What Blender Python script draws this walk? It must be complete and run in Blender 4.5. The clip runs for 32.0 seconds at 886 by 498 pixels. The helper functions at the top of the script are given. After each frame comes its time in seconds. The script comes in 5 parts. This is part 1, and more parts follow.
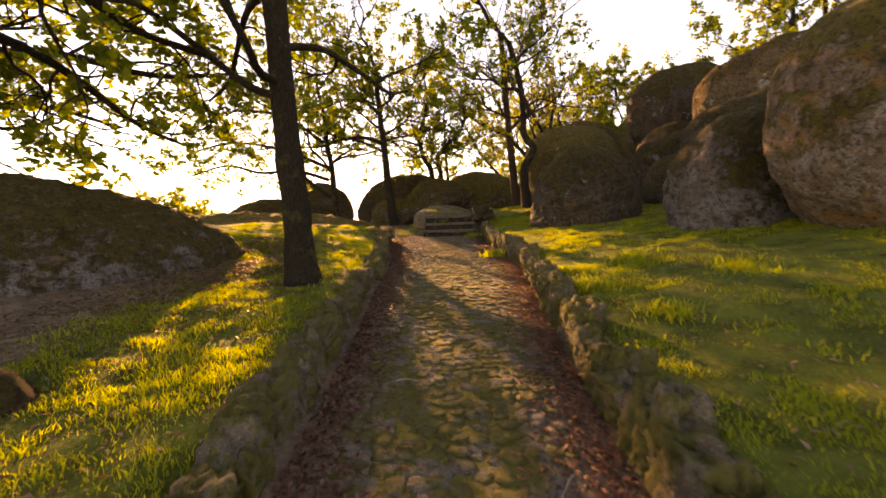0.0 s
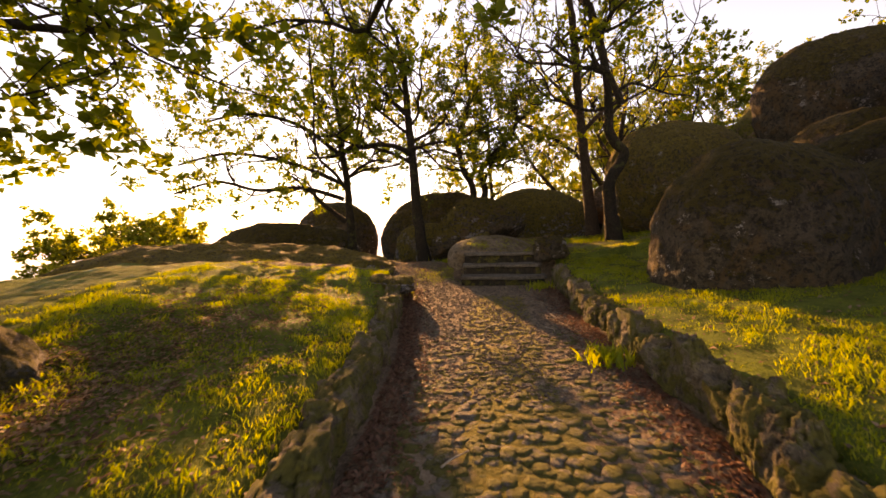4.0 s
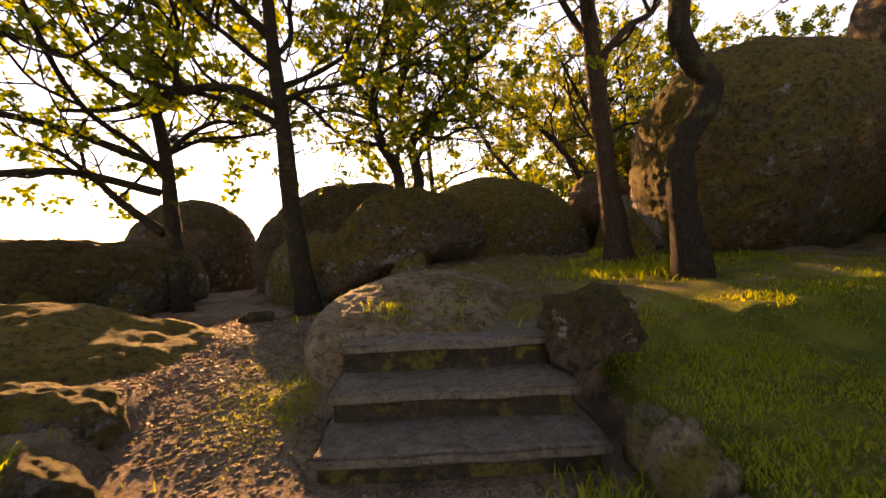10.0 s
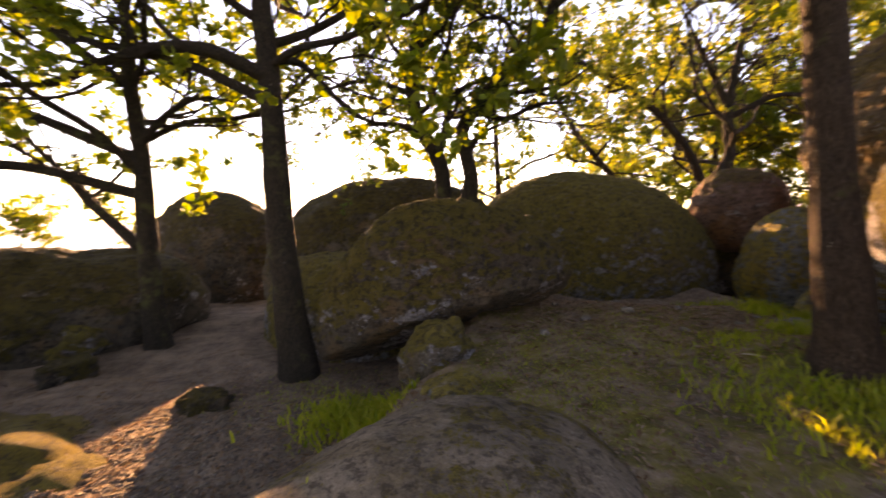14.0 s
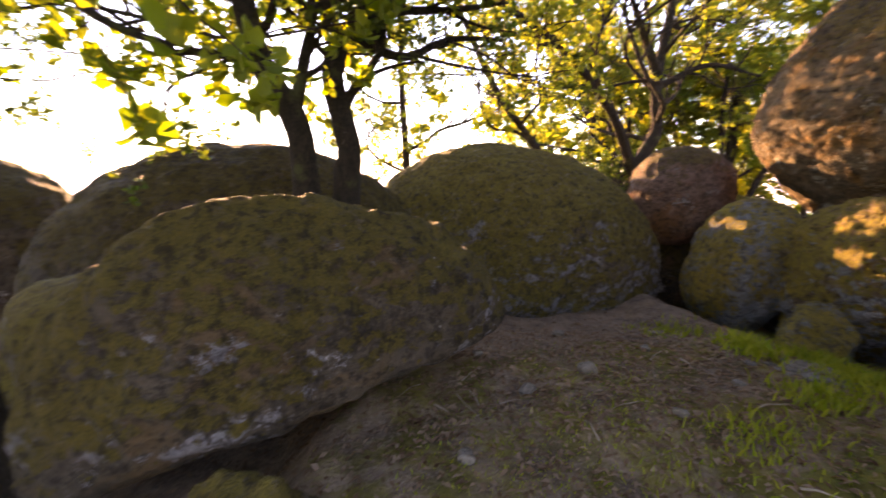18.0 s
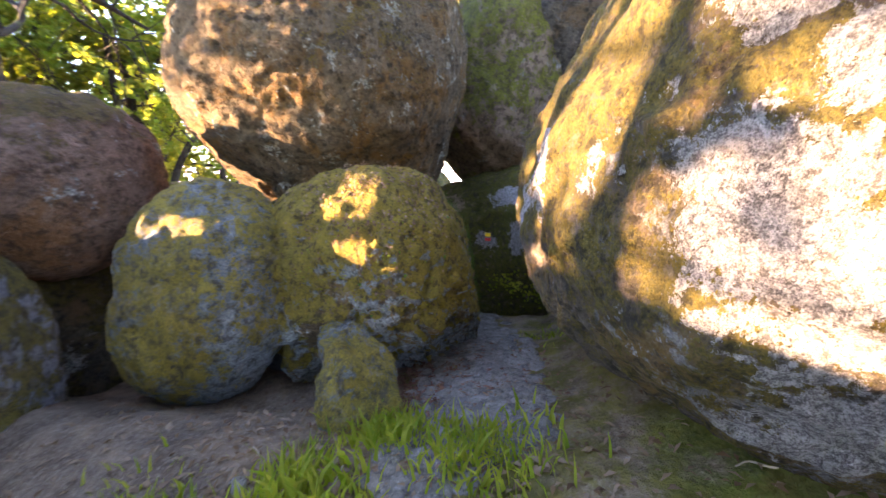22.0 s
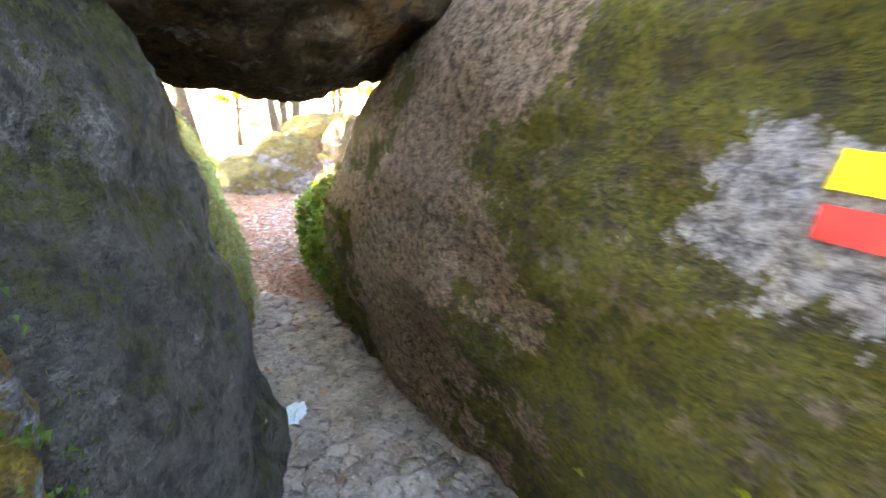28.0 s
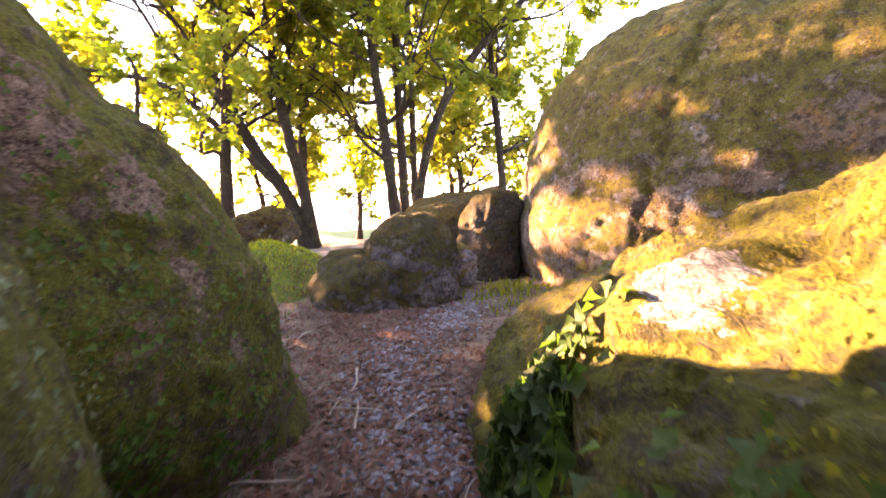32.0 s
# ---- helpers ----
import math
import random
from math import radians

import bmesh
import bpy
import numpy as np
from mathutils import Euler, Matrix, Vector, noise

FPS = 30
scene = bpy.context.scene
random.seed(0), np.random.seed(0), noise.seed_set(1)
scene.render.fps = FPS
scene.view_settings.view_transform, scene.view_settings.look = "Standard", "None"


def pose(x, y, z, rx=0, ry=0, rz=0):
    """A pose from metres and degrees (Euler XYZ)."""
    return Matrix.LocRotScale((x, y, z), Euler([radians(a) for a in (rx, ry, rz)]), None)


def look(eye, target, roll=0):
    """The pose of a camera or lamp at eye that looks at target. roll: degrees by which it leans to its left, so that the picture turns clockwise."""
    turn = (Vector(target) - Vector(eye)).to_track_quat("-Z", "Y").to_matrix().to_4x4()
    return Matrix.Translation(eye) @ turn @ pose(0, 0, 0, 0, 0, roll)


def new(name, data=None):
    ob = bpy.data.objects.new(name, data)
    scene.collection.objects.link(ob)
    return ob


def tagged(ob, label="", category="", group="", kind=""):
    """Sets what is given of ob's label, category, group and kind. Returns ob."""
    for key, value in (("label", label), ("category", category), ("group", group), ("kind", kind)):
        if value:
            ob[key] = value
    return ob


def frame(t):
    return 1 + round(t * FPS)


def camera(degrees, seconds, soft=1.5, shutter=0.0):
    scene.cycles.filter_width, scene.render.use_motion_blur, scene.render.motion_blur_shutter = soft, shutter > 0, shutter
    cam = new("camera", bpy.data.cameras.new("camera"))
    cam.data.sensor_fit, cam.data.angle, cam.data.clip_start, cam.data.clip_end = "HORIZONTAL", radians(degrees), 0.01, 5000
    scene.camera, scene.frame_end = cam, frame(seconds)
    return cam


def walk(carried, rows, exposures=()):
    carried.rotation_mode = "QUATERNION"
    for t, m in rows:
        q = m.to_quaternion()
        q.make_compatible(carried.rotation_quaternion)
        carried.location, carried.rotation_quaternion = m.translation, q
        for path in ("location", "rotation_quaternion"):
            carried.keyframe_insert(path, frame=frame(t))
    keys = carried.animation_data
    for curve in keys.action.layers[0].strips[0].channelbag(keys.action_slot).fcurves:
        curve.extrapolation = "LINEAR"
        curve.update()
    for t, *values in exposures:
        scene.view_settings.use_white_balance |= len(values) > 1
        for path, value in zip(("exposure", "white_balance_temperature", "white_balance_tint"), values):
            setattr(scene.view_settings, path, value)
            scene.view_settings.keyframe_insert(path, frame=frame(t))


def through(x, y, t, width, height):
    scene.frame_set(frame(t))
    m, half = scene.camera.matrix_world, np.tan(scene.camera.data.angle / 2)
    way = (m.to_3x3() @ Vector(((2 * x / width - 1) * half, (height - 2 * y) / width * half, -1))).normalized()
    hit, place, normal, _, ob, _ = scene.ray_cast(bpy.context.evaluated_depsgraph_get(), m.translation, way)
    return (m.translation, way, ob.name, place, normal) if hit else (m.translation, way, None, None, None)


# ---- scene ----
# the camera and its walk
cam = camera(95.9, 32.0, soft=1.5, shutter=0.3)
PATH = [
    (0.0, pose(-0.000, 0.000, 1.500, 84.98, 1.71, -0.00)),
    (0.5, pose(-0.091, 0.498, 1.562, 87.59, -0.47, 3.35)),
    (1.0, pose(-0.146, 1.125, 1.667, 91.41, -0.77, 3.67)),
    (1.5, pose(-0.117, 1.726, 1.722, 92.52, 0.07, 2.31)),
    (2.0, pose(-0.143, 2.333, 1.739, 91.03, -1.63, 0.75)),
    (2.5, pose(-0.176, 2.913, 1.769, 88.51, 0.42, 2.66)),
    (3.0, pose(-0.186, 3.442, 1.848, 88.34, 1.26, 11.60)),
    (3.5, pose(-0.226, 4.065, 1.887, 87.04, -1.33, 9.40)),
    (4.0, pose(-0.191, 4.632, 1.918, 87.71, 1.26, 5.63)),
    (4.5, pose(-0.247, 5.170, 1.957, 89.63, 0.41, 8.32)),
    (6.5, pose(-0.281, 7.287, 1.924, 89.75, 1.18, 9.77)),
    (7.0, pose(-0.207, 7.786, 1.996, 88.78, 2.91, 5.34)),
    (7.5, pose(-0.167, 8.300, 2.062, 91.10, 0.13, 1.69)),
    (8.0, pose(-0.065, 8.897, 2.104, 91.41, 2.39, -1.08)),
    (8.5, pose(-0.034, 9.453, 2.132, 88.18, 2.76, 1.05)),
    (9.0, pose(-0.016, 9.979, 2.213, 88.46, 1.09, -1.07)),
    (9.5, pose(0.052, 10.502, 2.265, 87.76, 4.40, -0.98)),
    (10.0, pose(0.075, 10.965, 2.306, 87.30, 2.15, -2.35)),
    (10.5, pose(0.158, 11.483, 2.357, 86.67, 2.86, -5.59)),
    (11.0, pose(0.267, 11.956, 2.442, 91.48, 2.68, 0.05)),
    (11.5, pose(0.348, 12.493, 2.459, 88.19, -2.40, 2.75)),
    (12.0, pose(0.414, 12.910, 2.486, 86.08, 1.02, -0.76)),
    (12.5, pose(0.468, 13.224, 2.686, 90.73, 1.73, -3.37)),
    (13.0, pose(0.391, 13.456, 2.781, 90.54, -0.24, -7.17)),
    (13.5, pose(0.335, 13.631, 2.892, 87.57, 0.53, -2.21)),
    (14.0, pose(0.357, 13.815, 2.996, 84.59, 0.21, 7.56)),
    (14.5, pose(0.295, 13.970, 3.084, 79.33, -0.52, 28.07)),
    (16.5, pose(0.174, 15.121, 3.179, 72.86, -0.60, 41.18)),
    (17.0, pose(0.249, 15.473, 3.222, 74.36, 3.31, 30.30)),
    (17.5, pose(0.442, 15.823, 3.267, 77.24, 0.20, 15.75)),
    (18.0, pose(0.576, 16.130, 3.272, 79.83, -0.79, -4.51)),
    (18.5, pose(0.740, 16.450, 3.234, 83.67, 0.53, -16.99)),
    (19.0, pose(0.974, 16.762, 3.232, 85.48, 0.86, -26.80)),
    (19.5, pose(1.226, 17.121, 3.248, 84.74, -1.82, -37.01)),
    (20.0, pose(1.484, 17.427, 3.218, 84.31, 1.57, -43.53)),
    (20.5, pose(1.732, 17.737, 3.195, 82.34, 1.50, -46.13)),
    (21.0, pose(1.969, 18.038, 3.168, 79.97, 0.85, -59.41)),
    (21.5, pose(2.263, 18.339, 3.117, 79.33, 1.46, -66.46)),
    (22.0, pose(2.544, 18.602, 3.062, 79.32, 0.66, -76.06)),
    (22.5, pose(2.922, 18.750, 3.044, 76.43, 1.53, -85.55)),
    (23.0, pose(3.310, 18.838, 3.054, 74.65, 1.17, -86.44)),
    (23.5, pose(3.714, 18.905, 3.022, 76.97, 1.14, -89.76)),
    (24.0, pose(4.165, 18.897, 2.928, 72.31, 0.91, -87.02)),
    (24.5, pose(4.635, 18.888, 2.843, 75.95, -0.26, -87.11)),
    (26.5, pose(6.465, 19.095, 2.514, 75.45, 1.05, -78.57)),
    (27.0, pose(6.845, 19.142, 2.415, 76.15, 0.79, -74.39)),
    (27.5, pose(7.149, 19.267, 2.356, 75.17, -1.07, -64.20)),
    (28.0, pose(7.432, 19.410, 2.289, 67.31, -1.81, -48.09)),
    (28.5, pose(7.623, 19.702, 2.237, 75.07, -0.89, -29.68)),
    (29.0, pose(7.823, 20.018, 2.163, 83.72, 0.00, -22.46)),
    (29.5, pose(7.959, 20.386, 2.041, 86.47, -1.22, -19.22)),
    (30.0, pose(8.139, 20.773, 1.913, 80.57, 0.69, -18.37)),
    (30.5, pose(8.264, 21.146, 1.811, 78.12, 0.16, -19.73)),
    (31.0, pose(8.409, 21.515, 1.719, 78.05, 2.89, -20.81)),
    (31.5, pose(8.547, 21.884, 1.721, 77.66, 1.61, -27.73)),
    (32.0, pose(8.717, 22.202, 1.771, 79.93, 2.87, -33.76)),
]
EXPOSURES = [(0, 3.05, 21000, 42), (4, 2.75, 20000, 42), (7, 2.7, 20000, 40), (9, 2.95, 18000, 41), (12, 3.35, 13500, 42), (17, 4.05, 11200, 42), (20, 4.9, 9000, 38), (22, 5.65, 7700, 30), (23, 5.75, 7300, 24), (24, 6.0, 7400, 24), (26.5, 7.9, 17000, 34), (28, 8.7, 11500, 26), (29.5, 9.2, 12500, 40), (30.0, 8.9, 9000, 34), (30.6, 7.9, 7400, 36), (31.2, 7.1, 7000, 40), (32, 5.75, 9800, 44)]
walk(cam, PATH, EXPOSURES)

# sky, low evening sun
SUN_AZ, SUN_EL = 20.6, 13.5          # degrees left of +y, degrees up
world = bpy.data.worlds.new("evening_sky")
scene.world = world
world.use_nodes = True
wn, wl = world.node_tree.nodes, world.node_tree.links
wn.clear()
sky = wn.new("ShaderNodeTexSky")
sky.sky_type, sky.sun_disc = "NISHITA", False
sky.sun_elevation, sky.sun_rotation = radians(SUN_EL), radians(-SUN_AZ)
sky.altitude, sky.air_density, sky.dust_density, sky.ozone_density = 300, 0.9, 0.02, 2.3
bg, wo = wn.new("ShaderNodeBackground"), wn.new("ShaderNodeOutputWorld")
bg.inputs["Strength"].default_value = 0.076
wl.new(sky.outputs[0], bg.inputs["Color"])
wl.new(bg.outputs[0], wo.inputs["Surface"])
sun_data = bpy.data.lights.new("sun", "SUN")
sun_data.energy, sun_data.angle, sun_data.color = 2.3, radians(0.6), (1.0, 0.76, 0.46)
sun = new("sun", sun_data)
sun_dir = Vector((-math.sin(radians(SUN_AZ)) * math.cos(radians(SUN_EL)), math.cos(radians(SUN_AZ)) * math.cos(radians(SUN_EL)), math.sin(radians(SUN_EL))))
sun.matrix_world = look(sun_dir * 40, (0, 0, 0))

# ---- small numeric helpers ----
def sstep(a, b, x):
    t = np.clip((np.asarray(x, float) - a) / (b - a), 0, 1)
    return t * t * (3 - 2 * t)


def lattice(ix, iy, iz, seed):
    n = (ix * 374761393 + iy * 668265263 + iz * 1274126177 + seed * 362437) & 0xFFFFFFFF
    n = ((n ^ (n >> 13)) * 1274126177) & 0xFFFFFFFF
    n = ((n ^ (n >> 16)) * 2246822519) & 0xFFFFFFFF
    return ((n ^ (n >> 15)) & 0xFFFF) / 32767.5 - 1.0


def vnoise(p, seed=0):
    """Smooth value noise, -1 to 1, at the points p (n x 3)."""
    b = np.floor(p).astype(np.int64)
    f = p - b
    f = f * f * f * (f * (f * 6 - 15) + 10)
    out = 0
    for dx in (0, 1):
        for dy in (0, 1):
            for dz in (0, 1):
                w = (f[:, 0] if dx else 1 - f[:, 0]) * (f[:, 1] if dy else 1 - f[:, 1]) * (f[:, 2] if dz else 1 - f[:, 2])
                out = out + w * lattice(b[:, 0] + dx, b[:, 1] + dy, b[:, 2] + dz, seed)
    return out


def fbm(p, octaves=4, seed=0, gain=0.5):
    s, a, q = 0, 1.0, np.asarray(p, float)
    for i in range(octaves):
        s, a, q = s + a * vnoise(q, seed + i * 17), a * gain, q * 2.03 + 5.1
    return s


def mesh_data(name, verts, faces, mat, smooth=True):
    me = bpy.data.meshes.new(name)
    verts, faces = np.asarray(verts, np.float32), np.asarray(faces, np.int32)
    k = faces.shape[1]
    me.vertices.add(len(verts)), me.loops.add(faces.size), me.polygons.add(len(faces))
    me.vertices.foreach_set("co", verts.ravel())
    me.loops.foreach_set("vertex_index", faces.ravel())
    me.polygons.foreach_set("loop_start", np.arange(0, faces.size, k, dtype=np.int32))
    if smooth:
        me.polygons.foreach_set("use_smooth", np.ones(len(faces), bool))
    me.update(calc_edges=True)
    me.validate()
    if mat:
        me.materials.append(mat)
    return me


def mk(name, verts, faces, mat, smooth=True, parent=None, label=""):
    ob = new(name, mesh_data(name, verts, faces, mat, smooth))
    if parent:
        ob.parent = parent
    if label:
        ob["label"] = label
    return ob


def part(name, bm, material, parent, label="", smooth=True):
    me = bpy.data.meshes.new(name)
    bm.to_mesh(me)
    bm.free()
    if smooth:
        me.polygons.foreach_set("use_smooth", np.ones(len(me.polygons), bool))
    me.materials.append(material)
    ob = new(name, me)
    ob.parent = parent
    if label:
        ob["label"] = label
    return ob


def join(chunks):
    """Joins (verts, faces) pairs into one."""
    vs, fs, n = [], [], 0
    for v, f in chunks:
        vs.append(np.asarray(v, float)), fs.append(np.asarray(f) + n)
        n += len(v)
    return np.concatenate(vs), np.concatenate(fs)


# ---- materials ----
class Nodes:
    def __init__(self, name):
        self.mat = bpy.data.materials.new(name)
        self.mat.use_nodes = True
        self.t = self.mat.node_tree
        self.t.nodes.clear()
        self.out = self.t.nodes.new("ShaderNodeOutputMaterial")

    def n(self, kind, **inputs):
        node = self.t.nodes.new(kind)
        for key, value in inputs.items():
            self.put(node, key, value)
        return node

    def put(self, node, key, value):
        sock = node.inputs[int(key[1:])] if key[0] == "i" and key[1:].isdigit() else node.inputs[key.replace("_", " ")]
        if hasattr(value, "is_linked"):
            self.t.links.new(value, sock)
        else:
            sock.default_value = value

    def noise(self, vec, scale, detail=5.0, rough=0.55, distort=0.0):
        return self.n("ShaderNodeTexNoise", Vector=vec, Scale=scale, Detail=detail, Roughness=rough, Distortion=distort).outputs["Fac"]

    def voronoi(self, vec, scale, feature="F1", out="Distance"):
        node = self.n("ShaderNodeTexVoronoi", Vector=vec, Scale=scale)
        node.feature = feature
        return node.outputs[out]

    def span(self, value, a, b, lo=0.0, hi=1.0):
        node = self.n("ShaderNodeMapRange", Value=value)
        node.interpolation_type = "SMOOTHSTEP"
        for i, v in ((1, a), (2, b), (3, lo), (4, hi)):
            node.inputs[i].default_value = v
        return node.outputs[0]

    def mix(self, fac, a, b):
        node = self.t.nodes.new("ShaderNodeMix")
        node.data_type = "RGBA"
        for i, v in ((0, fac), (6, a), (7, b)):
            if hasattr(v, "is_linked"):
                self.t.links.new(v, node.inputs[i])
            else:
                node.inputs[i].default_value = v if i == 0 else (*v, 1)
        return node.outputs[2]

    def math(self, op, a, b=0.0, clamp=False):
        node = self.t.nodes.new("ShaderNodeMath")
        node.operation, node.use_clamp = op, clamp
        for i, v in ((0, a), (1, b)):
            if hasattr(v, "is_linked"):
                self.t.links.new(v, node.inputs[i])
            else:
                node.inputs[i].default_value = v
        return node.outputs[0]

    def bump(self, height, strength, distance, normal=None):
        node = self.n("ShaderNodeBump", Height=height, Strength=strength, Distance=distance)
        if normal:
            self.t.links.new(normal, node.inputs["Normal"])
        return node.outputs[0]

    def surface(self, color, rough=0.85, normal=None, spec=0.3):
        b = self.n("ShaderNodeBsdfPrincipled", Roughness=rough)
        b.inputs["Specular IOR Level"].default_value = spec
        self.put(b, "Base Color", color if hasattr(color, "is_linked") else (*color, 1))
        if normal:
            self.t.links.new(normal, b.inputs["Normal"])
        self.t.links.new(b.outputs[0], self.out.inputs["Surface"])
        return self.mat


def rock_material(name, base, dark, moss, moss_amount, lichen_amount, moss_on_top=0.35, rust=(0.24, 0.13, 0.04), rust_amount=0.3, patches=(), crust_tone=(0.40, 0.385, 0.38)):
    """Weathered granite: speckle, stains, pale lichen crusts and cushions of moss."""
    m = Nodes(name)
    geo = m.n("ShaderNodeNewGeometry")
    pos = geo.outputs["Position"]
    up = m.n("ShaderNodeSeparateXYZ", Vector=geo.outputs["Normal"]).outputs[2]
    big = m.noise(pos, 0.9, 4, 0.6)
    mid = m.noise(pos, 4.0, 6, 0.65)
    fine = m.noise(pos, 38.0, 5, 0.75)
    grit = m.noise(pos, 150.0, 3, 0.7)
    grain = m.voronoi(pos, 110.0)
    col = m.mix(m.span(mid, 0.32, 0.68), dark, base)
    col = m.mix(m.span(fine, 0.38, 0.72, 0.0, 0.6), col, tuple(min(1, c * 1.6) for c in base))
    col = m.mix(m.span(grain, 0.0, 0.4, 0.45, 0.0), col, tuple(c * 0.35 for c in dark))
    rs = m.math("MULTIPLY", m.span(m.noise(pos, 1.7, 7, 0.7, 0.6), 0.48, 0.62), rust_amount)
    col = m.mix(rs, col, rust)
    # lichen crusts, ragged at every scale
    ragged = m.math("ADD", m.noise(pos, 2.6, 12, 0.78), m.math("MULTIPLY", m.noise(pos, 22.0, 4, 0.7), 0.16))
    lich = m.span(m.math("ADD", ragged, m.math("MULTIPLY", big, 0.35)), 0.93 - lichen_amount, 0.96 - lichen_amount)
    speck = m.math("ADD", m.math("MULTIPLY", fine, 0.6), m.math("MULTIPLY", grit, 0.4))
    lcol = m.mix(m.span(speck, 0.40, 0.62), tuple(c * 0.36 for c in crust_tone), crust_tone)
    col = m.mix(lich, col, lcol)
    spot = m.span(m.math("ADD", m.voronoi(pos, 9.0), m.math("MULTIPLY", fine, 0.16)), 0.18, 0.13)
    col = m.mix(m.math("MULTIPLY", spot, m.span(mid, 0.5, 0.6, 0.0, 0.7)), col, (0.36, 0.36, 0.33))
    # moss
    both = m.math("ADD", m.math("MULTIPLY", m.noise(pos, 2.9, 12, 0.78), 0.6), m.math("MULTIPLY", m.noise(pos, 9.5, 8, 0.75), 0.4))
    mm = m.math("ADD", m.math("MULTIPLY", up, moss_on_top), m.math("ADD", m.math("MULTIPLY", both, 0.95), m.math("ADD", m.math("MULTIPLY", big, 0.4), m.math("MULTIPLY", fine, 0.2))))
    mask = m.span(mm, 1.06 - moss_amount, 1.13 - moss_amount)
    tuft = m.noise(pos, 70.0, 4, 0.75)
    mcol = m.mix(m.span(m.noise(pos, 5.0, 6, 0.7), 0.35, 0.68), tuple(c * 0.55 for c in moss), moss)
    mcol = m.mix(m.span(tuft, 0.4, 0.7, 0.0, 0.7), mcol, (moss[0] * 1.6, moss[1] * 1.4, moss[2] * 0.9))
    # low places between tufts, also low in the bump, are coloured darker
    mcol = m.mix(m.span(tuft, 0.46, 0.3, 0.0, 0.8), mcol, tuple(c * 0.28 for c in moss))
    mcol = m.mix(m.span(m.noise(pos, 14.0, 6, 0.75), 0.56, 0.64, 0.0, 0.75), mcol, tuple(c * 0.9 for c in base))
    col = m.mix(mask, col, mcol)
    mottle = m.noise(pos, 13.0, 7, 0.72)
    col = m.mix(m.span(mottle, 0.52, 0.37, 0.0, 0.8), col, tuple(c * 0.55 for c in dark))
    col = m.mix(m.span(m.noise(pos, 6.0, 8, 0.75), 0.57, 0.67, 0.0, 0.6), col, tuple(min(1, c * 1.45) for c in base))
    # single large crusts and bare places
    for (px, py, pz, size, kind) in patches:
        dist = m.n("ShaderNodeVectorMath", i0=pos)
        dist.operation = "DISTANCE"
        dist.inputs[1].default_value = (px, py, pz)
        edge = m.math("ADD", m.math("DIVIDE", dist.outputs["Value"], size), m.math("ADD", m.math("MULTIPLY", m.math("ADD", ragged, -0.58), 3.0), m.math("MULTIPLY", m.math("ADD", m.noise(pos, 0.9 / size, 9, 0.75), -0.5), 3.4)))
        tone = {"crust": m.mix(m.span(speck, 0.40, 0.6), (0.13, 0.12, 0.125), (0.50, 0.47, 0.48)), "bare": m.mix(m.span(speck, 0.38, 0.62), (0.065, 0.042, 0.03), (0.42, 0.29, 0.21)),
                "gold": m.mix(speck, (0.2, 0.12, 0.01), (0.42, 0.28, 0.03)), "moss": mcol}[kind]
        col = m.mix(m.span(edge, 1.03, 0.95), col, tone)
    ridges = m.math("ABSOLUTE", m.math("ADD", m.noise(pos, 7.0, 4, 0.6), -0.5))
    pits = m.span(m.voronoi(pos, 26.0), 0.0, 0.5)
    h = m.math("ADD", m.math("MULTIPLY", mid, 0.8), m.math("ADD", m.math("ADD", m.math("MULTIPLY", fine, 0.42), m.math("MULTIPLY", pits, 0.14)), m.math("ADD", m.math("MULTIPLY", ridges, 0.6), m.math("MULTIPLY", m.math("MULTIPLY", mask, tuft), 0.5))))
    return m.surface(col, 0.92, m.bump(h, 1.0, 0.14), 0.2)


def ground_material():
    m = Nodes("ground_cover")
    geo = m.n("ShaderNodeNewGeometry")
    pos = geo.outputs["Position"]
    zone = m.n("ShaderNodeAttribute")
    zone.attribute_name = "zone"
    z = m.n("ShaderNodeSeparateColor", Color=zone.outputs["Color"])
    mid, fine = m.noise(pos, 3.0, 7, 0.65), m.noise(pos, 40.0, 5, 0.7)
    soil = m.mix(m.span(mid, 0.35, 0.65), (0.105, 0.072, 0.053), (0.245, 0.172, 0.125))
    soil = m.mix(m.span(fine, 0.45, 0.75, 0.0, 0.7), soil, (0.36, 0.285, 0.225))
    grass = m.mix(m.span(m.noise(pos, 2.2, 6, 0.65), 0.35, 0.65), (0.05, 0.08, 0.012), (0.125, 0.165, 0.026))
    grass = m.mix(m.span(m.noise(pos, 5.0, 8, 0.75, 0.5), 0.58, 0.70), grass, (0.15, 0.105, 0.05))
    grass = m.mix(m.span(fine, 0.42, 0.75, 0.0, 0.6), grass, (0.2, 0.2, 0.045))
    moss = m.mix(m.span(mid, 0.35, 0.65), (0.10, 0.09, 0.022), (0.2, 0.16, 0.04))
    edge = m.math("ADD", m.math("MULTIPLY", m.noise(pos, 2.6, 8, 0.7), 0.9), -0.45)
    col = m.mix(m.span(m.math("ADD", z.outputs[0], edge), 0.38, 0.62), soil, grass)
    col = m.mix(m.span(m.math("ADD", z.outputs[1], edge), 0.40, 0.60), col, moss)
    far = m.mix(m.noise(pos, 0.05, 6), (0.03, 0.06, 0.015), (0.08, 0.12, 0.03))
    col = m.mix(z.outputs[2], col, far)
    clods = m.noise(pos, 13.0, 5, 0.7)
    h = m.math("ADD", m.math("MULTIPLY", mid, 0.5), m.math("ADD", m.math("MULTIPLY", fine, 0.4), m.math("MULTIPLY", clods, 0.9)))
    return m.surface(col, 0.95, m.bump(h, 1.0, 0.09), 0.15)


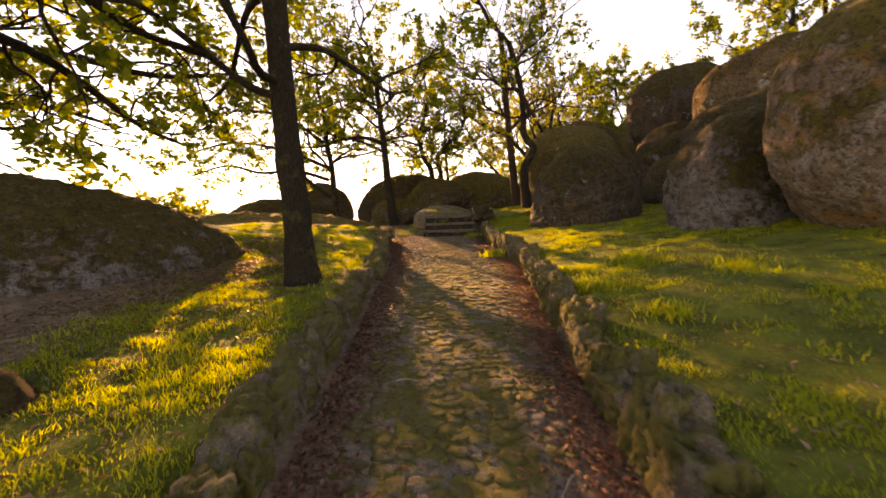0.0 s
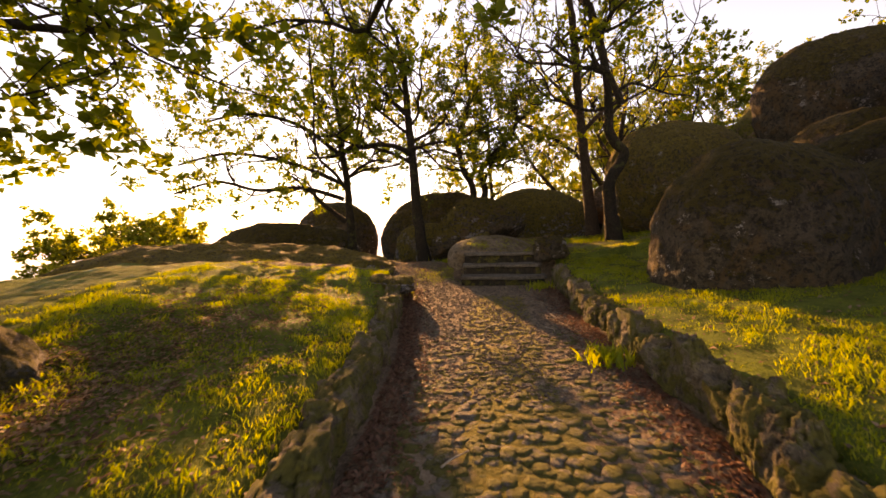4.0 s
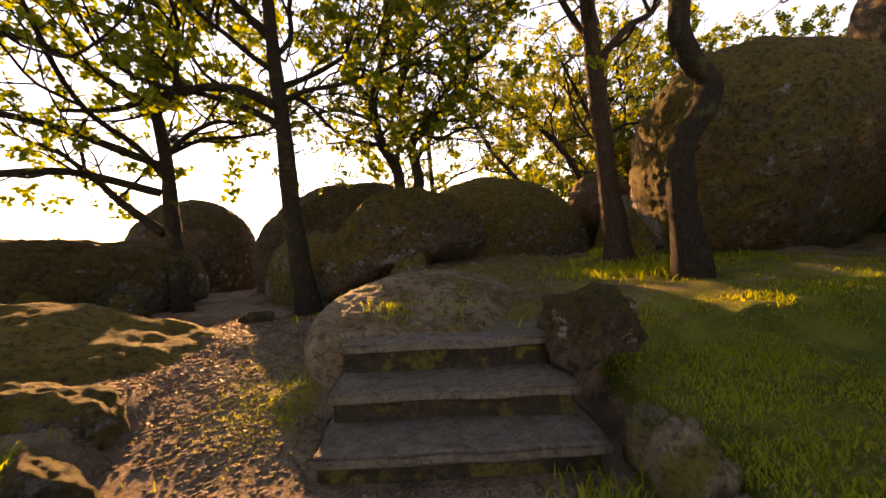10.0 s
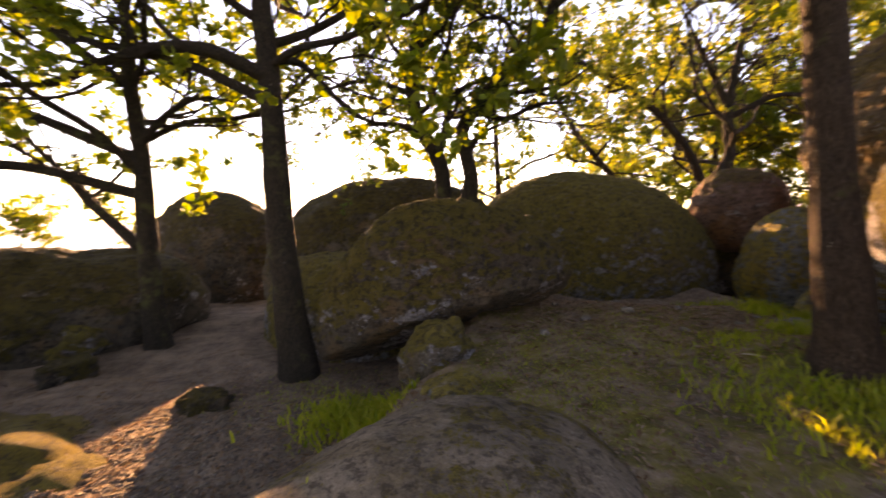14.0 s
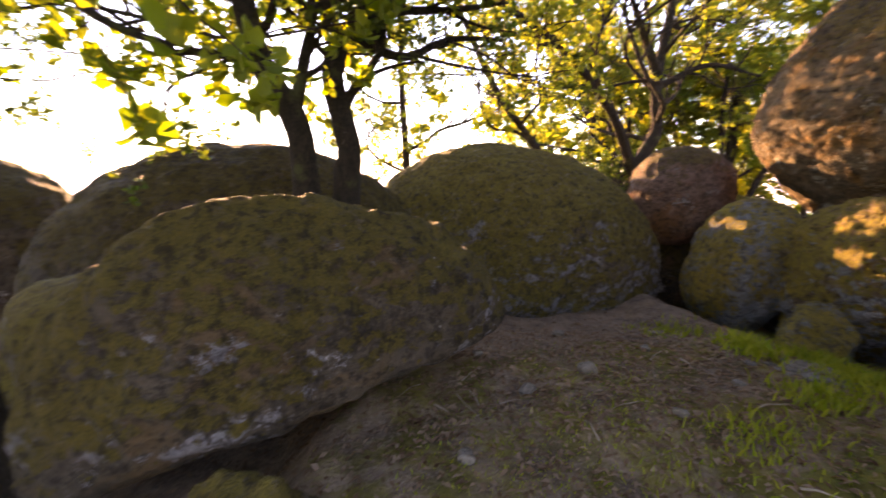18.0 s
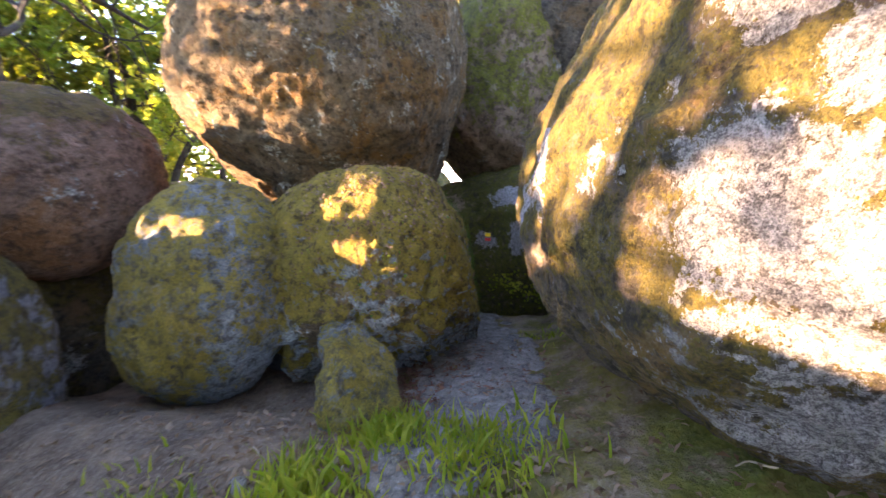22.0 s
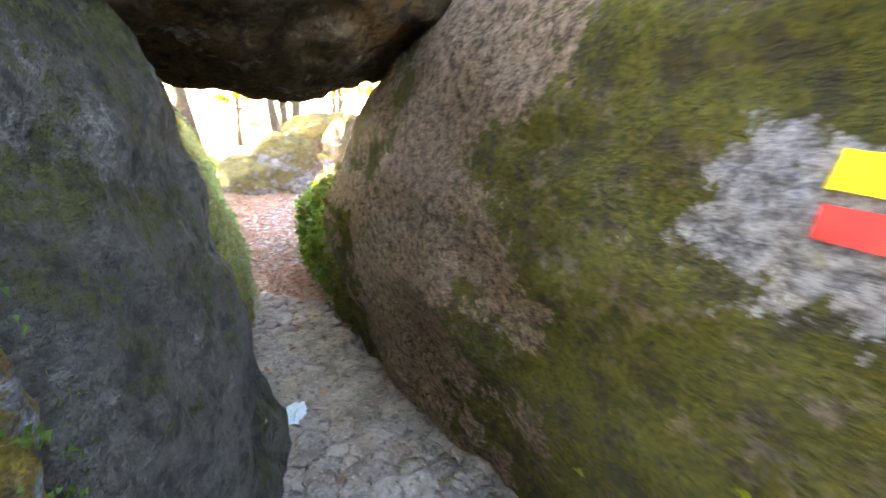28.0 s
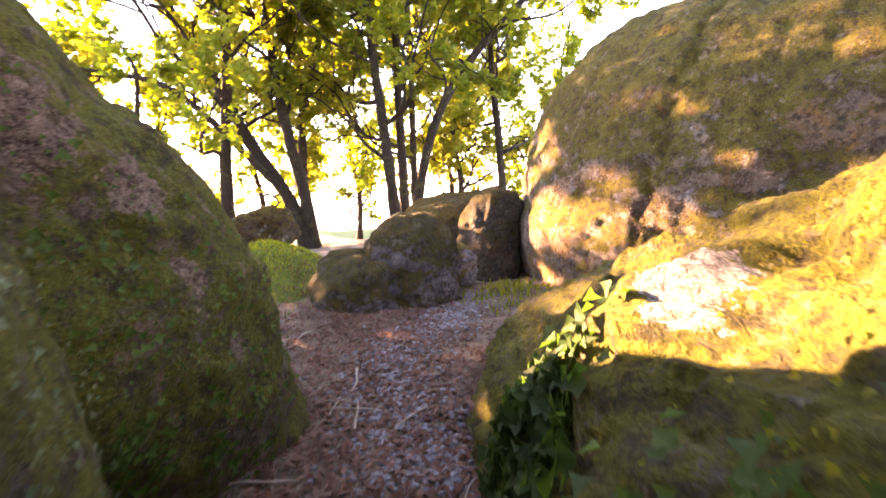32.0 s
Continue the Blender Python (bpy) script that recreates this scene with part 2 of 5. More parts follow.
def leafy(name, a, b, through, island=True):
    """Thin leaf or blade: scatters and lets light through."""
    m = Nodes(name)
    rnd = m.n("ShaderNodeNewGeometry").outputs["Random Per Island"]
    col = m.mix(rnd, a, b)
    d = m.n("ShaderNodeBsdfPrincipled", Roughness=0.6)
    d.inputs["Specular IOR Level"].default_value = 0.2
    m.put(d, "Base Color", col)
    tr = m.n("ShaderNodeBsdfTranslucent")
    m.put(tr, "Color", m.mix(rnd, through[0], through[1]))
    mixer = m.n("ShaderNodeMixShader")
    mixer.inputs[0].default_value = 0.5
    m.t.links.new(d.outputs[0], mixer.inputs[1])
    m.t.links.new(tr.outputs[0], mixer.inputs[2])
    m.t.links.new(mixer.outputs[0], m.out.inputs["Surface"])
    return m.mat


def bark_material(name, a, b, moss=0.15):
    m = Nodes(name)
    pos = m.n("ShaderNodeNewGeometry").outputs["Position"]
    mp = m.n("ShaderNodeMapping", Vector=pos)
    mp.inputs["Scale"].default_value = (1.0, 1.0, 0.28)
    v = mp.outputs[0]
    warp = m.n("ShaderNodeVectorMath", i0=v)
    warp.operation = "ADD"
    nz = m.n("ShaderNodeTexNoise", Vector=v, Scale=9.0, Detail=3.0)
    sc = m.n("ShaderNodeVectorMath", i0=nz.outputs["Color"])
    sc.operation = "SCALE"
    sc.inputs["Scale"].default_value = 0.11
    m.t.links.new(sc.outputs[0], warp.inputs[1])
    plates = m.voronoi(warp.outputs[0], 62.0, "DISTANCE_TO_EDGE")
    fine = m.noise(pos, 70.0, 4, 0.7)
    furrow = m.noise(v, 45.0, 5, 0.7, 0.4)
    ridge = m.span(m.math("ADD", m.math("MULTIPLY", plates, 0.55), m.math("ADD", m.math("MULTIPLY", m.math("ADD", fine, -0.5), 0.45), m.math("MULTIPLY", m.math("ADD", furrow, -0.5), 0.9))), -0.14, 0.26)
    col = m.mix(ridge, tuple(c * 0.5 for c in a), m.mix(m.noise(pos, 6.0, 4), a, b))
    col = m.mix(m.span(m.noise(pos, 3.0, 6, 0.7), 0.62 - moss, 0.74 - moss, 0.0, 0.7), col, (0.075, 0.085, 0.03))
    spot = m.span(m.noise(pos, 16.0, 4, 0.6), 0.68, 0.74, 0.0, 0.5)
    col = m.mix(spot, col, (0.33, 0.33, 0.3))
    h = m.math("ADD", m.math("MULTIPLY", ridge, 0.8), m.math("MULTIPLY", fine, 0.25))
    return m.surface(col, 0.93, m.bump(h, 1.0, 0.03), 0.15)


def stone_material(name, a, b, moss_amount):
    m = Nodes(name)
    pos = m.n("ShaderNodeNewGeometry").outputs["Position"]
    rnd = m.n("ShaderNodeObjectInfo").outputs["Random"]
    isl = m.n("ShaderNodeNewGeometry").outputs["Random Per Island"]
    mid, fine = m.noise(pos, 9.0, 6, 0.65), m.noise(pos, 70.0, 4, 0.7)
    col = m.mix(m.span(mid, 0.3, 0.7), a, b)
    col = m.mix(m.math("MULTIPLY", m.math("FRACT", m.math("ADD", rnd, isl)), 0.45), col, tuple(c * 0.5 for c in a))
    col = m.mix(m.span(fine, 0.5, 0.8, 0.0, 0.6), col, tuple(min(1, c * 1.8) for c in b))
    mask = m.span(m.noise(pos, 4.5, 7, 0.7), 0.72 - moss_amount, 0.82 - moss_amount)
    col = m.mix(mask, col, m.mix(mid, (0.05, 0.055, 0.013), (0.12, 0.105, 0.03)))
    rough = m.noise(pos, 28.0, 5, 0.7)
    # shade of the hollows is painted in: low bumps take a darker colour
    col = m.mix(m.span(rough, 0.47, 0.36, 0.0, 0.65), col, tuple(c * 0.3 for c in a))
    h = m.math("ADD", m.math("MULTIPLY", mid, 0.5), m.math("ADD", m.math("MULTIPLY", fine, 0.3), m.math("MULTIPLY", rough, 0.5)))
    return m.surface(col, 0.9, m.bump(h, 1.0, 0.05), 0.2)


def plain(name, a, b, scale, rough=0.8):
    m = Nodes(name)
    pos = m.n("ShaderNodeNewGeometry").outputs["Position"]
    return m.surface(m.mix(m.noise(pos, scale, 4, 0.6), a, b), rough)


def haze_glow_material(name, a, b):
    """Far hills: the haze of much air is painted in as a glowing colour."""
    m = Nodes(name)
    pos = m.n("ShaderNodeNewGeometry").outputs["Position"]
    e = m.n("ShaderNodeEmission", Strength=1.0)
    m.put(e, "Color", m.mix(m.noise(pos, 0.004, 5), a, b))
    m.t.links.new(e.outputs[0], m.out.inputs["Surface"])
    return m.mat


GRANITE_MOSSY = rock_material("granite_mossy", (0.15, 0.125, 0.10), (0.055, 0.044, 0.034), (0.155, 0.128, 0.032), 0.31, 0.20, 0.26, (0.16, 0.09, 0.035), 0.5, (), (0.34, 0.34, 0.39))
GRANITE_GREY = rock_material("granite_grey", (0.17, 0.15, 0.14), (0.07, 0.058, 0.05), (0.10, 0.085, 0.024), 0.28, 0.24, 0.2, (0.18, 0.11, 0.05), 0.4, (), (0.27, 0.26, 0.28))
GRANITE_DARK = rock_material("granite_dark", (0.092, 0.076, 0.06), (0.034, 0.027, 0.021), (0.078, 0.062, 0.016), 0.22, 0.08, 0.3, (0.13, 0.075, 0.03), 0.6)
GRANITE_RED = rock_material("granite_red", (0.20, 0.125, 0.095), (0.075, 0.045, 0.034), (0.12, 0.085, 0.03), 0.15, 0.10, 0.3, (0.2, 0.09, 0.03), 0.7)
GRANITE_WARM = rock_material("granite_warm", (0.15, 0.105, 0.062), (0.05, 0.034, 0.02), (0.14, 0.095, 0.02), 0.22, 0.10, 0.2, (0.17, 0.08, 0.016), 0.8, (), (0.40, 0.37, 0.30))
GRANITE_LICHEN = rock_material("granite_lichen", (0.14, 0.11, 0.09), (0.05, 0.038, 0.03), (0.15, 0.12, 0.034), 0.36, 0.14, 0.06, (0.32, 0.18, 0.03), 0.5,
                               [(3.95, 17.91, 2.96, 0.3, "crust"), (4.06, 18.01, 2.82, 0.2, "crust"), (4.22, 18.07, 2.55, 0.17, "crust"), (3.94, 17.82, 2.66, 0.24, "crust"), (4.32, 18.22, 3.16, 0.1, "crust"), (4.18, 17.82, 2.24, 0.17, "crust"), (3.96, 17.59, 2.33, 0.32, "crust"), (3.87, 17.79, 3.29, 0.2, "crust"), (4.36, 18.26, 3.04, 0.14, "crust"), (4.15, 17.98, 2.47, 0.12, "crust"), (4.18, 18.12, 3.19, 0.16, "crust"), (5.01, 18.55, 3.06, 0.24, "crust"), (5.33, 18.62, 2.87, 0.17, "crust"), (4.94, 18.49, 2.62, 0.07, "crust"), (4.06, 17.92, 3.53, 0.18, "crust")], (0.42, 0.40, 0.42))
GRANITE_SUNNY = rock_material("granite_sunny", (0.26, 0.19, 0.145), (0.10, 0.07, 0.05), (0.16, 0.14, 0.03), 0.26, 0.14, 0.35, (0.30, 0.15, 0.03), 0.8, (), (0.46, 0.40, 0.37))
GRANITE_PALE = rock_material("granite_pale", (0.24, 0.20, 0.17), (0.10, 0.08, 0.065), (0.26, 0.205, 0.05), 0.25, 0.40, 0.2, (0.26, 0.15, 0.04), 0.5, (), (0.38, 0.41, 0.45))
GRANITE_SPLIT = rock_material("granite_split", (0.22, 0.19, 0.17), (0.10, 0.085, 0.075), (0.29, 0.23, 0.055), 0.31, 0.39, 0.1, (0.24, 0.15, 0.05), 0.3, (), (0.33, 0.365, 0.40))
GRANITE_BROKEN = rock_material("granite_broken", (0.21, 0.145, 0.085), (0.075, 0.048, 0.028), (0.26, 0.20, 0.04), 0.35, 0.24, 0.3, (0.24, 0.13, 0.03), 0.7, (), (0.37, 0.40, 0.43))
GRANITE_WHALE = rock_material("granite_whale", (0.09, 0.073, 0.057), (0.03, 0.023, 0.018), (0.108, 0.088, 0.021), 0.30, 0.13, 0.3, (0.14, 0.08, 0.03), 0.5, (), (0.30, 0.30, 0.34))
GRANITE_SWELL = rock_material("granite_swell", (0.20, 0.145, 0.09), (0.07, 0.05, 0.032), (0.20, 0.15, 0.035), 0.34, 0.05, 0.15, (0.22, 0.13, 0.04), 0.6)
GRANITE_SLATE = rock_material("granite_slate", (0.085, 0.085, 0.075), (0.032, 0.035, 0.031), (0.055, 0.065, 0.024), 0.24, 0.06, 0.2, (0.10, 0.07, 0.04), 0.3, (), (0.2, 0.2, 0.19))
GRANITE_LANDING = rock_material("granite_landing", (0.24, 0.185, 0.14), (0.11, 0.085, 0.064), (0.19, 0.15, 0.04), 0.19, 0.06, 0.1, (0.2, 0.13, 0.06), 0.4)
GRANITE_GREEN = rock_material("granite_green", (0.25, 0.18, 0.14), (0.10, 0.07, 0.052), (0.15, 0.155, 0.028), 0.36, 0.10, 0.15)
GRANITE_PASSAGE = rock_material("granite_passage", (0.21, 0.155, 0.12), (0.09, 0.065, 0.05), (0.105, 0.105, 0.022), 0.46, 0.02, 0.08, (0.24, 0.13, 0.04), 0.2,
                                [(8.43, 20.5, 1.6, 0.62, "bare"), (8.44, 20.2, 2.3, 0.42, "bare"), (8.42, 20.45, 1.2, 0.4, "bare"), (8.6, 21.15, 1.8, 0.25, "bare"), (8.08, 18.85, 2.55, 0.30, "crust"), (8.07, 18.45, 2.65, 0.28, "crust"), (8.05, 18.6, 2.0, 0.2, "crust"), (8.15, 19.0, 3.1, 0.16, "crust"), (8.02, 18.85, 2.18, 0.2, "crust"), (8.22, 19.1, 2.75, 0.2, "crust"), (8.13, 19.42, 2.12, 0.13, "crust"), (8.11, 19.28, 2.1, 0.10, "crust"), (8.11, 19.05, 2.5, 0.12, "moss")], (0.42, 0.40, 0.40))
GRANITE_NOSE = rock_material("granite_nose", (0.20, 0.165, 0.145), (0.08, 0.06, 0.05), (0.15, 0.145, 0.028), 0.40, 0.12, 0.2, (0.22, 0.13, 0.04), 0.3,
                             [(9.75, 22.0, 1.75, 0.2, "crust"), (9.95, 21.6, 1.7, 0.22, "crust"), (9.6, 22.6, 1.5, 0.12, "crust")], (0.40, 0.38, 0.38))
GRANITE_END = rock_material("granite_end", (0.25, 0.175, 0.14), (0.10, 0.072, 0.055), (0.15, 0.155, 0.028), 0.36, 0.08, 0.15, (0.24, 0.13, 0.06), 0.3,
                            [(8.22, 23.48, 1.89, 0.12, "bare"), (8.19, 23.43, 1.65, 0.14, "bare"), (8.21, 23.43, 1.52, 0.1, "bare"), (8.4, 23.62, 2.0, 0.14, "bare"), (8.6, 23.74, 1.77, 0.1, "bare"), (8.03, 23.37, 1.39, 0.08, "bare"), (8.69, 23.73, 1.46, 0.09, "bare"), (8.81, 23.81, 1.18, 0.06, "bare")])
GROUND = ground_material()
BARK_DARK = bark_material("bark_dark", (0.032, 0.025, 0.019), (0.06, 0.047, 0.036), 0.08)
BARK_OAK = bark_material("bark_oak", (0.055, 0.036, 0.027), (0.115, 0.08, 0.06), 0.04)
LEAF = leafy("oak_leaves", (0.045, 0.085, 0.010), (0.085, 0.12, 0.018), ((0.16, 0.24, 0.012), (0.30, 0.32, 0.025)))
LEAF_GOLD = leafy("young_oak_leaves", (0.075, 0.11, 0.014), (0.13, 0.14, 0.022), ((0.25, 0.31, 0.025), (0.42, 0.40, 0.04)))
LEAF_DARK = leafy("evergreen_leaves", (0.030, 0.055, 0.012), (0.055, 0.08, 0.02), ((0.07, 0.12, 0.012), (0.14, 0.17, 0.02)))
GRASS = leafy("grass_blades", (0.10, 0.165, 0.016), (0.23, 0.24, 0.04), ((0.27, 0.38, 0.014), (0.52, 0.50, 0.04)))
IVY = leafy("ivy_leaves", (0.03, 0.075, 0.018), (0.08, 0.15, 0.035), ((0.06, 0.14, 0.015), (0.14, 0.25, 0.03)))
IVY_GREY = leafy("greyish_ivy_leaves", (0.06, 0.095, 0.045), (0.17, 0.21, 0.12), ((0.06, 0.12, 0.03), (0.14, 0.22, 0.06)))
IVY_DARK = leafy("dark_ivy_leaves", (0.014, 0.04, 0.012), (0.045, 0.10, 0.028), ((0.03, 0.08, 0.01), (0.08, 0.16, 0.02)))
LITTER_RED = leafy("reddish_dead_leaves", (0.12, 0.05, 0.033), (0.32, 0.165, 0.12), ((0.10, 0.045, 0.025), (0.16, 0.08, 0.05)))
LITTER = leafy("dead_leaves", (0.13, 0.075, 0.042), (0.36, 0.25, 0.18), ((0.14, 0.07, 0.03), (0.22, 0.13, 0.07)))
COBBLE_PATH = stone_material("worn_cobble", (0.11, 0.095, 0.083), (0.225, 0.195, 0.17), 0.31)
COBBLE = stone_material("cobble_stone", (0.13, 0.115, 0.105), (0.27, 0.24, 0.22), 0.10)
GRAVEL = stone_material("gravel", (0.17, 0.16, 0.17), (0.34, 0.33, 0.345), -0.1)
WALLSTONE = stone_material("edging_stone", (0.10, 0.08, 0.06), (0.22, 0.18, 0.135), 0.30)
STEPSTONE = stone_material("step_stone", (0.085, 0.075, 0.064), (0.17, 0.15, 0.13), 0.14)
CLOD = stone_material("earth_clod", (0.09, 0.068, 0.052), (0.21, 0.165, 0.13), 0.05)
# shade on the step risers, painted in as a near-black stone
SHADED_RISER = stone_material("painted_shade_riser", (0.025, 0.02, 0.016), (0.055, 0.045, 0.036), 0.2)

# ---- the lie of the land ----
def wall_left(y):
    return np.interp(y, [-3, 2, 6, 9, 12.6, 15], [-1.0, -1.0, -1.15, -1.3, -1.9, -2.3])


def wall_right(y):
    return np.interp(y, [-3, 2, 7.5, 10.5, 13], [1.0, 0.98, 1.5, 1.35, 1.3])


def path_z(y):
    return np.interp(y, [-30, -3, 0, 5, 11, 13.2, 18, 22, 30], [-1.5, -0.25, 0.02, 0.33, 0.62, 0.74, 0.80, 0.8, 0.2])


def land(x, y):
    """Height of the ground."""
    x, y = np.asarray(x, float), np.asarray(y, float)
    z = path_z(y)
    wl_, wr_ = wall_left(y), wall_right(y)
    # lawn beside the path, held by the stone edging
    before = 1 - sstep(13.3, 15.5, y)
    z = z + sstep(0.05, 0.3, x - wr_) * before * (0.30 + 0.115 * np.clip(x - 1.4, 0, 9))
    z = z + sstep(0.05, 0.3, wl_ - x) * before * (0.20 + (0.03 + 0.08 * sstep(5, 9, y)) * np.clip(-1.1 - x, 0, 4))
    z = z + np.interp(y, [13.4, 14.6, 16.0, 16.8, 18.4], [0, 0.15, 0.30, 0.26, 0]) * sstep(-0.5, -1.2, x) * sstep(-5.5, -4.5, x)
    # the landing above the steps and the yard between the boulders
    edge = np.interp(y, [13.4, 14, 15.5, 17, 19, 22], [-0.75, -0.85, -0.9, -0.6, -0.2, -0.2])
    up = sstep(14.2, 14.38, y) * sstep(-0.55, 0.45, x - edge)
    up = np.maximum(up, sstep(13.0, 15.0, y) * sstep(1.25, 1.7, x))
    yard = 1.37 + 0.05 * np.clip(y - 14, 0, 6) + 0.10 * np.clip(x - 1.8, 0, 3.5) * (1 - sstep(17.2, 19.5, y)) + 0.03 * sstep(13.5, 15, y) * np.sin(x * 1.7)
    yard = yard - 0.28 * sstep(19.2, 21.2, y) * (1 - sstep(3.4, 4.4, x))
    z = z + (yard - z) * up
    # way down through the passage
    s = (x - 4.5) * 0.5 + (y - 19) * 0.5
    down = np.interp(s, [-1, 0, 1, 2.6, 4.85, 7.75, 12, 20], [1.64, 1.55, 1.22, 0.92, 0.60, 0.30, 0.5, 0.2])
    z = z + (down - z) * sstep(3.6, 5.4, x) * sstep(17.6, 18.6, y)
    # grassy bank beyond the fork
    z = z + 0.62 * np.exp(-(((x - 9.7) / 1.0) ** 2 + ((y - 28.2) / 1.7) ** 2))
    # hillside to the right, fall to the valley elsewhere
    z = z + 0.16 * np.clip(x - 6, 0, 12) * (1 - sstep(15, 18.5, y)) - 0.25 * np.clip(x - 20, 0, 400)
    z = z - 0.34 * np.clip(-x - 8.5, 0, 6) - 0.16 * np.clip(-x - 14, 0, 300)
    z = z - 0.13 * np.clip(y - 30, 0, 40) - 0.16 * np.clip(y - 70, 0, 300) - 0.04 * np.clip(-y - 12, 0, 400)
    q = np.stack([np.ravel(x), np.ravel(y), np.zeros(x.size)], 1)
    on_path = sstep(0.0, 0.3, np.minimum(x - wl_, wr_ - x)) * before
    rough = 0.05 * fbm(q * 0.9, 3, 5) + 0.018 * fbm(q * 4.0, 3, 9)
    return z + rough.reshape(x.shape) * (1 - 0.75 * on_path)


def zones(x, y):
    """How far the ground is lawn, moss, far country."""
    wl_, wr_ = wall_left(y), wall_right(y)
    n = 1 - sstep(14.0, 17.0, y + 0.25 * np.abs(x - 3))
    right = sstep(0.05, 0.35, x - wr_) * n
    left = sstep(0.05, 0.35, wl_ - x) * (1 - sstep(12.6, 14.0, y)) * np.maximum(sstep(-4.4, -3.2, x + 0.1 * (y - 8)), 0.9 * sstep(6.5, 8.0, y) * sstep(-10, -8, x))
    lawn = np.maximum(right, left)
    lawn = np.maximum(lawn, 0.62 * sstep(2.0, 3.0, x) * sstep(14, 15.5, y) * (1 - sstep(17.8, 18.8, y)) * (1 - sstep(4.5, 5.5, x)))
    lawn = np.maximum(lawn, 0.9 * sstep(0.2, 0.5, np.exp(-(((x - 9.7) / 1.1) ** 2 + ((y - 28.0) / 1.7) ** 2))))
    moss = 0.5 * sstep(13.9, 14.6, y) * (1 - sstep(19.5, 21, y)) * sstep(-1.2, 0.2, x)
    moss = np.maximum(moss, 0.75 * sstep(13, 14.5, y) * sstep(1.9, 1.0, -x) * (1 - sstep(15.5, 17, y)) * (x < -0.9))
    moss = np.maximum(moss, 0.95 * np.exp(-(((x - 2.7) / 0.6) ** 2 + ((y - 19.6) / 0.45) ** 2)))
    track = (1 - sstep(0.3, 0.85, np.abs(x - 0.05))) * (1 - sstep(12, 13, y))
    moss = np.maximum(moss, 0.62 * track)
    far = sstep(25, 60, np.hypot(x, y - 12))
    return lawn, moss, far


def axis(lo, hi, step, reach):
    core = np.arange(lo, hi + step / 2, step)
    out = step * np.cumsum(1.13 ** np.arange(1, 400))
    out = out[out < reach]
    return np.concatenate([lo - out[::-1], core, hi + out])


gx, gy = axis(-8.5, 13.5, 0.075, 2600), axis(-1.5, 28.0, 0.075, 2600)
GX, GY = np.meshgrid(gx, gy)
GZ = land(GX, GY)
ii = np.arange(GX.size).reshape(GX.shape)
quads = np.stack([ii[:-1, :-1], ii[:-1, 1:], ii[1:, 1:], ii[1:, :-1]], -1).reshape(-1, 4)
ground = mk("ground", np.stack([GX, GY, GZ], -1).reshape(-1, 3), quads, GROUND)
attr = ground.data.attributes.new("zone", "FLOAT_COLOR", "POINT")
za, zb, zc = zones(GX.ravel(), GY.ravel())
attr.data.foreach_set("color", np.stack([za, zb, zc, np.ones_like(za)], 1).astype(np.float32).ravel())
tagged(ground, "uneven hilltop ground of short grass, moss, bare soil and leaf litter", "ground", kind="structure")

# far hills across the valley, their haze painted as a glow of their own
hill_mats = [haze_glow_material("far_haze_glow", (0.42, 0.40, 0.47), (0.50, 0.46, 0.50)), haze_glow_material("nearer_haze_glow", (0.24, 0.27, 0.30), (0.30, 0.32, 0.31))]
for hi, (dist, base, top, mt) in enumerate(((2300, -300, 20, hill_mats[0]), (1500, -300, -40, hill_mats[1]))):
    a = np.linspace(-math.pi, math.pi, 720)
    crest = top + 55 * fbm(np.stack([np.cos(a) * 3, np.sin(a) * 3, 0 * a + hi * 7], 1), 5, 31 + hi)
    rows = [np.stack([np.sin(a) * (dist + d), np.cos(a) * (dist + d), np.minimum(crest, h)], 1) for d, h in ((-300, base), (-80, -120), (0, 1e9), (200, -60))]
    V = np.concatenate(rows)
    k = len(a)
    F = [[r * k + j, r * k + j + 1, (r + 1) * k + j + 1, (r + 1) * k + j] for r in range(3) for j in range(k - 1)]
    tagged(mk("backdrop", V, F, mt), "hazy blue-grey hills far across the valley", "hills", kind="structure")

# ---- boulders ----
SPHERES = {}


def sphere(level):
    if level not in SPHERES:
        bm = bmesh.new()
        bmesh.ops.create_icosphere(bm, subdivisions=level, radius=1)
        bm.verts.ensure_lookup_table()
        SPHERES[level] = np.array([v.co[:] for v in bm.verts]), np.array([[v.index for v in f.verts] for f in bm.faces])
        bm.free()
    return SPHERES[level]


